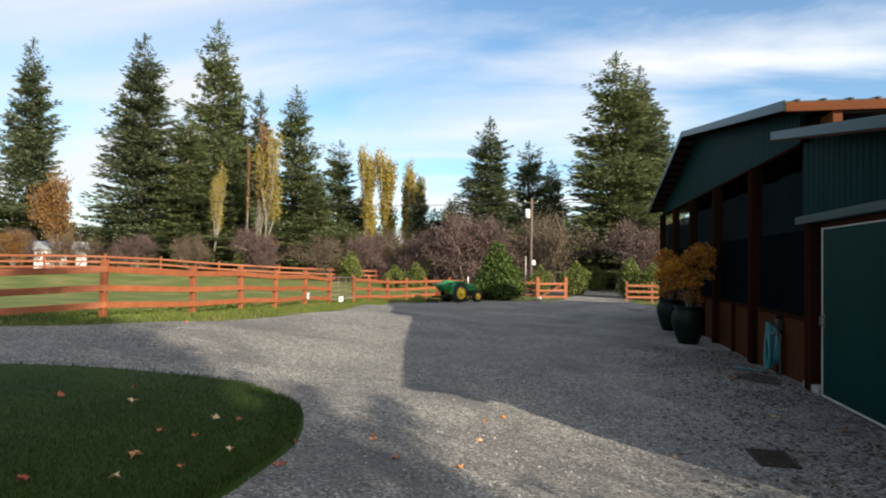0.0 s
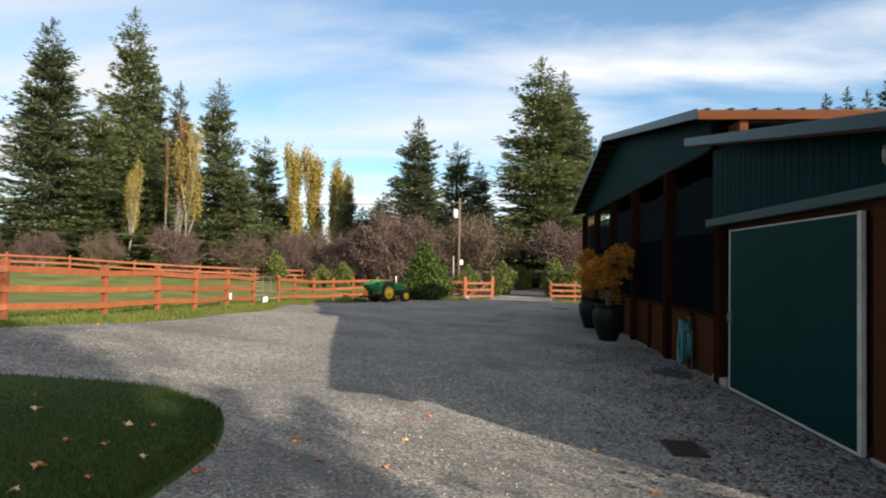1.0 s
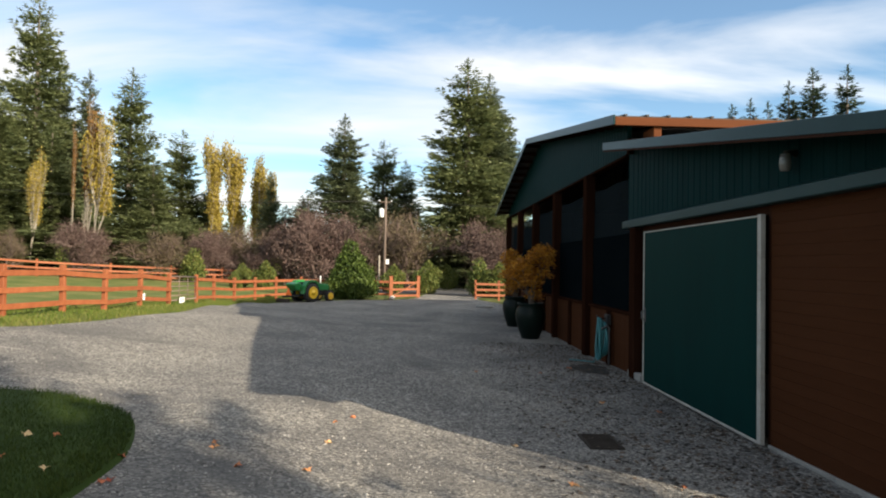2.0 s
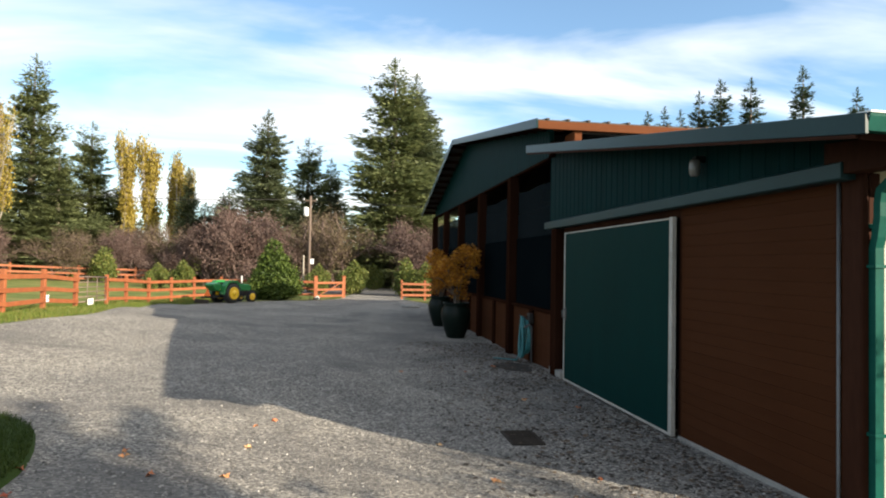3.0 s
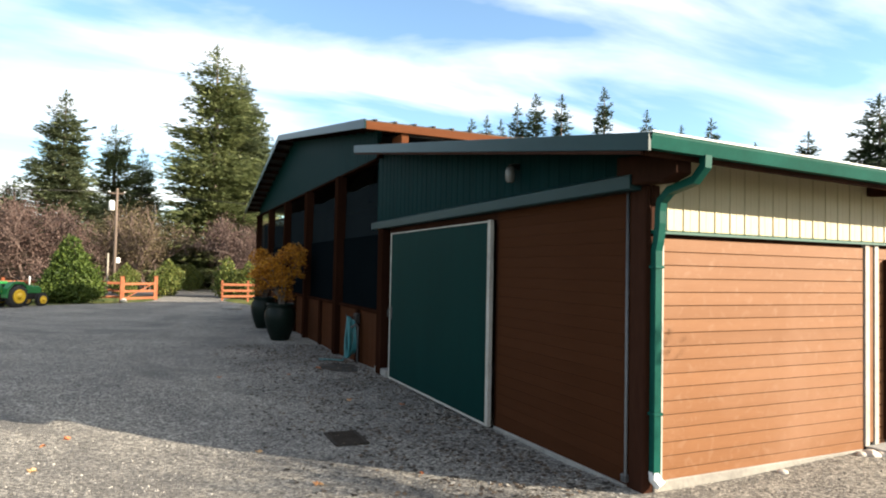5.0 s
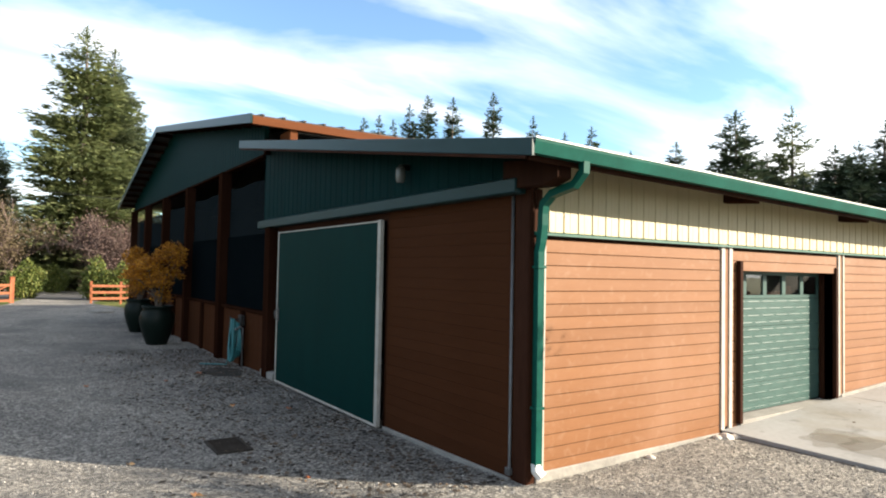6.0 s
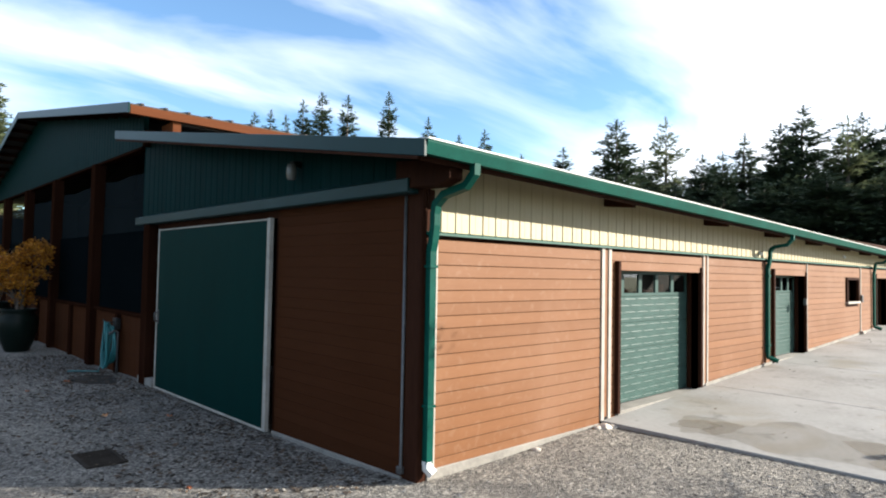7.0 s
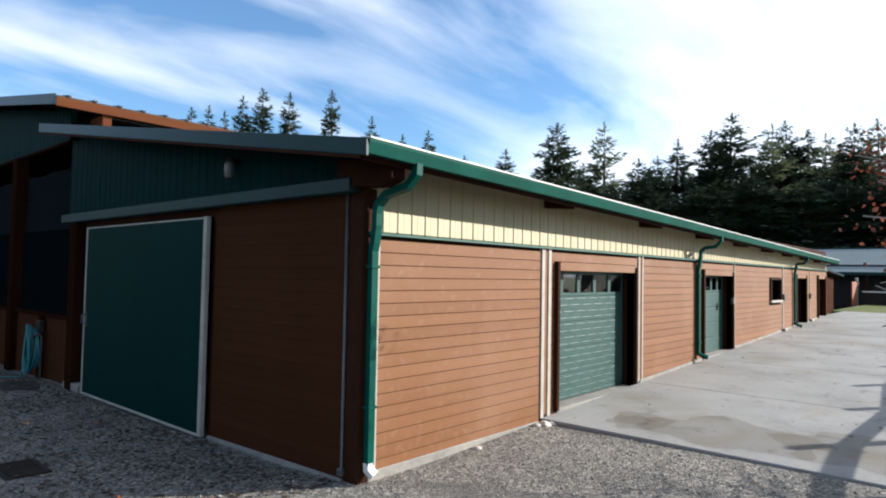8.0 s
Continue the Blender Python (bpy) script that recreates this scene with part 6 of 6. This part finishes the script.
# ---------------------------------------------------------------- sheds beyond the apron
shed = thing("long_shed", "low shed with a grey-green metal roof and dark walls", "shed", (-0.04, 0.036, 0), 0.45)
sx, sz = 41.0, 0.55
bm = ribbed(24.0, lambda x: 0.0, lambda x: 5.0, rib=0.6, depth=0.004)
rf = part("roof", bm, material("shed_roof_metal", ((0.13, 0.17, 0.17), (0.17, 0.21, 0.21)), rough=0.6, metal=0.0, scale=0.5, fine=8, bump=0.03), shed, "grey-green ribbed metal roof")
rf.matrix_basis = Matrix.Translation((sx - 0.8, 4.2, 2.52)) @ pose(0, 0, 0, 0, 0, -90) @ pose(0, 0, 0, -71, 0, 0)
part("wall", box(sx + 0.3, sx + 0.5, -20, 3.9, 0.2, 3.0, 0.01), DARK, shed, "dark boarded wall")
part("end_wall", prism([(sx + 0.3, 0.2), (sx + 12, 0.2), (sx + 12, 2.6), (sx + 4.0, 4.1), (sx + 0.3, 2.85)], "y", 3.7, 3.9, 0.01), TIMBER, shed)
part("fascia", box(sx - 0.82, sx - 0.78, -20, 4.2, 2.36, 2.54, 0.004), RAKE_PAINT, shed)
part("ridge", box(sx + 3.85, sx + 4.2, -20, 4.2, 4.1, 4.19, 0.01), RAKE_PAINT, shed)
for y in (3.4, 0.2, -3.2, -6.6):
    part("post", box(sx - 0.75, sx - 0.6, y - 0.08, y + 0.08, 0.2, 2.4, 0.01), TIMBER, shed)
annex = thing("boarded_annex", "dark brown boarded annex at the end of the barn", "annex", (-0.04, 0.036, 0), 0.45)
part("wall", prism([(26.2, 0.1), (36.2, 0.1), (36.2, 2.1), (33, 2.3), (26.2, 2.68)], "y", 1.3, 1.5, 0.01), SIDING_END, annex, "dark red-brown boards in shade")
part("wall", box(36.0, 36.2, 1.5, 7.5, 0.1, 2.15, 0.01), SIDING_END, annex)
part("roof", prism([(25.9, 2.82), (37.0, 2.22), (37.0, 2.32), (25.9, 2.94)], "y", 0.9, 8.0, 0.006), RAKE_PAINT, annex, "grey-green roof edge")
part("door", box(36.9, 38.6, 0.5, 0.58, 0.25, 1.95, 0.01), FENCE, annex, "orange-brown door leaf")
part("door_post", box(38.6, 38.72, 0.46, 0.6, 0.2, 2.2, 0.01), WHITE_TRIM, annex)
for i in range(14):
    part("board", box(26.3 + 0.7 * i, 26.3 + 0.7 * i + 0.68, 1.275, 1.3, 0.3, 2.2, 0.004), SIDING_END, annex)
rail = thing("white_rail", "white-topped dark paddock panel in front of the shed", "paddock fence", (-0.04, 0.036, 0), 0.45)
part("panel", box(38.6, 38.7, -14, 0.2, 0.35, 1.35, 0.01), DARK, rail)
part("cap", box(38.55, 38.75, -14, 0.25, 1.35, 1.43, 0.01), WHITE_PAINT, rail, "white top rail")
gl = sheet("paddock_grass", [-14 + 1.2 * i for i in range(13)], lambda y: (28.4, 40.6), 0.0, TURF, "strip of bright green grass before the shed", "grass", cols=4)
for v in gl.data.vertices:
    v.co.z = slab_z(v.co.x) + 0.003 * v.co.y + 0.03 * (v.co.x > 29)
house = thing("far_house", "pale house half hidden behind the meadow fence", "house", (-57.4, 52.6, land(-57.4, 52.6) + 0.55), 45)
part("wall", box(-2.3, 2.3, -2.5, 2.5, -1.2, 1.7, 0.02), WHITE_PAINT, house)
part("roof", prism([(-2.9, 1.62), (2.9, 1.62), (0, 2.6)], "x", -2.6, 2.6, 0.03), ROOF_TIN, house)
part("window", box(-1.3, -0.4, -2.54, -2.5, 0.5, 1.3, 0.01), GLASS, house)
part("door", box(0.5, 1.3, -2.55, -2.5, -0.4, 1.4, 0.01), TIMBER, house)

# ---------------------------------------------------------------- loose things on the ground


def inside(x, y, ringpts):
    """Which places lie within a ring."""
    hit = np.zeros(np.shape(x), bool)
    for i in range(len(ringpts)):
        a, b = ringpts[i], ringpts[(i + 1) % len(ringpts)]
        if a.y != b.y:
            hit ^= ((a.y > y) != (b.y > y)) & (x < (b.x - a.x) * (y - a.y) / (b.y - a.y) + a.x)
    return hit


# grass blades on the lawn, the verge and the meadow's edge
gr_ = np.random.default_rng(12)
def sown(x, y, z, h, w):
    """Blades: three corners each, leaning at random."""
    n = len(x)
    a = gr_.uniform(0, 6.28, n)
    lx, ly = gr_.normal(0, 0.35, (2, n)) * h
    c, s = np.cos(a) * w, np.sin(a) * w
    v = np.stack([np.stack([x - c, y - s, z], 1), np.stack([x + c, y + s, z], 1), np.stack([x + lx, y + ly, z + h], 1)], 1).reshape(-1, 3)
    return v.tolist(), np.arange(len(v)).reshape(-1, 3).tolist()


x, y = gr_.uniform(-14, -7.1, 300000), gr_.uniform(-2.2, 4.7, 300000)
keep = (gr_.random(300000) < 1.25 - 0.11 * np.hypot(x + 4.5, y + 5)) & inside(x, y, ring)
x, y = x[keep][:100000], y[keep][:100000]
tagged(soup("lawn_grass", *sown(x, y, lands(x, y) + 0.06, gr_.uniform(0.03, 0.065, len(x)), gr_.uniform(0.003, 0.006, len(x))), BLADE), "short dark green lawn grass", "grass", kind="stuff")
xs_, ys_ = [], []
path = NEAR_FENCE[3:17]
for (xa, ya), (xb, yb) in zip(path, path[1:]):
    n = int(math.hypot(xb - xa, yb - ya) * 1500)
    t = gr_.random(n)
    xs_.append(xa + (xb - xa) * t + gr_.uniform(-2.5, 2.4, n)); ys_.append(ya + (yb - ya) * t + gr_.uniform(-0.3, 0.3, n))
x, y = np.concatenate(xs_), np.concatenate(ys_)
table = np.array([lerp_table(v, DRIVE)[0] for v in np.arange(-22, 62, 0.1)])
edge = table[np.clip(((y + 22) / 0.1).astype(int), 0, len(table) - 1)]
keep = x < edge + 0.3 * np.sin(3.1 * y) * np.sin(1.7 * y + 1) + gr_.normal(0, 0.14, len(x))
x, y = x[keep], y[keep]
tagged(soup("verge_grass", *sown(x, y, lands(x, y) - 0.04, 0.06 + 0.13 * gr_.random(len(x)) ** 2 * (0.6 + 0.5 * np.sin(1.3 * x + 0.7 * y) * np.sin(0.9 * y)), gr_.uniform(0.006, 0.013, len(x))), BLADE_DRY), "uneven green and yellow grass along the fence", "grass", kind="stuff")

# loose stones on the gravel
gp_ = np.random.default_rng(31)
N = 60000
far, a = 3.0 + 14 * gp_.random(N) ** 1.5, gp_.uniform(-0.9, 2.35, N)
x, y = -4.56 + far * np.cos(a), -5.06 + far * np.sin(a)
keep = (x < 3.5) & ~((x > -0.12) & (y > -0.12)) & ~inside(x, y, ring) & (x > -13) & ~((abs(x + 2.24) < 0.3) & (abs(y - 3.06) < 0.45))
x, y = x[keep][:22000], y[keep][:22000]
n = len(x)
r = 0.006 + 0.013 * gp_.random(n) ** 1.6
t = gp_.uniform(0, 1.57, n)
corners = []
for k in range(4):
    c, s = np.cos(t + 1.57 * k), np.sin(t + 1.57 * k)
    corners.append(np.stack([c * r * gp_.uniform(0.7, 1.4, n), s * r * gp_.uniform(0.7, 1.4, n), gp_.uniform(-0.2, 0.2, n) * r], 1))
corners.append(np.stack([gp_.uniform(-0.3, 0.3, n) * r, 0 * r, r * gp_.uniform(0.4, 0.9, n)], 1))
corners.append(np.stack([0 * r, 0 * r, -0.6 * r], 1))
v = (np.stack(corners, 1) + np.stack([x, y, lands(x, y) + 0.02 + r * 0.25], 1)[:, None]).reshape(-1, 3)
oct_f = np.array([(0, 1, 4), (1, 2, 4), (2, 3, 4), (3, 0, 4), (1, 0, 5), (2, 1, 5), (3, 2, 5), (0, 3, 5)])
f = (oct_f[None] + 6 * np.arange(n)[:, None, None]).reshape(-1, 3)
tagged(soup("loose_gravel", v.tolist(), f.tolist(), PEBBLE), "loose grey and buff crushed stones", "gravel", kind="stuff")

# fallen leaves


def leaf_shape(mat):
    """A lobed, slightly curled maple leaf."""
    bm = bmesh.new()
    c = bm.verts.new((0, 0, 0.004))
    rim = []
    for k in range(15):
        a = 6.283 * k / 15
        r = (1.0 if k % 3 == 0 else 0.5 if k % 3 == 1 else 0.55) * (0.75 + 0.25 * math.cos(a))
        rim.append(bm.verts.new((r * math.cos(a) * 0.085, r * math.sin(a) * 0.085, 0.018 * (k % 2) + 0.02 * math.sin(2 * a))))
    for k in range(15):
        bm.faces.new((c, rim[k], rim[(k + 1) % 15]))
    me = bpy.data.meshes.new("fallen_leaf")
    bm.to_mesh(me); bm.free(); me.materials.append(mat)
    return me


LEAF, LEAF_RED = leaf_shape(FALLEN), leaf_shape(FALLEN_RED)
rl = np.random.default_rng(8)
on_lawn = [(-10.15, 2.26), (-9.64, 1.58), (-8.03, 1.11), (-8.12, 0.46), (-8.09, -0.66), (-8.27, -0.2), (-7.75, -0.32), (-8.71, -0.92), (-7.61, 0.21), (-8.34, 1.13), (-10.7, 1.59), (-8.52, 0.5)]
on_gravel = [(-5.67, 1.21), (-7.3, 0.86), (-7.18, 0.2), (-7.12, 0.28), (-6.66, 1.46), (-5.69, 3.35), (-5.64, 2.31), (-3.41, 2.83), (-1.45, 5.74), (-1.18, 9.14), (-2.0, 8.39), (-6.29, 1.01), (-5.51, 3.67), (-3.0, 1.43), (-1.85, 1.47), (-3.39, 8.14), (-6.71, 1.65), (-0.66, 5.19), (-13.2, 8.0)]
for n, (x, y) in enumerate(on_lawn + on_gravel):
    lawn_leaf = n < len(on_lawn)
    red = n in (7, 13, 14, 15, 10)
    ob = new("fallen_leaf", LEAF_RED if red else LEAF)
    k = rl.uniform(0.6, 1.1)
    ob.matrix_basis = pose(x, y, land(x, y) + (0.115 if lawn_leaf else 0.03), rl.uniform(-14, 14), rl.uniform(-14, 14), rl.uniform(0, 360)) @ Matrix.Diagonal((k, k, k, 1))
    tagged(ob, ("curled red maple leaf lying on the " if red else "curled buff-orange maple leaf lying on the ") + ("lawn" if lawn_leaf else "gravel"), "leaf", "fallen leaves")
V, F = [], []
# real litter, but sown thicker towards the barn to darken the shaded gravel
for _ in range(30000):
    x, y = rl.uniform(-3.5, -0.1), rl.uniform(0.2, 14)
    if rl.random() > (1.0 + 0.29 * x) * (0.45 + 0.55 * noise.noise((x * 1.3, y * 0.9, 2.0)) + 0.25):
        continue
    sprays(rl, np.array([x, y, land(x, y) + 0.03]), 0.02 + 0.09 * rl.random() ** 2.2, V, F, flat=0.75)
for _ in range(260):
    x, y = rl.uniform(4.3, 26), -0.4 - 9 * rl.random()
    sprays(rl, np.array([x, y, slab_z(x) + 0.02]), rl.uniform(0.03, 0.1), V, F, flat=0.8)
tagged(soup("leaf_litter", V, F, material("dark_litter", ((0.02, 0.016, 0.012), (0.045, 0.033, 0.024), (0.11, 0.075, 0.048)), rough=0.9, island=0.8)), "dark leaf litter over the slab and along the barn, thickened there to deepen the shade", "litter", kind="stuff")
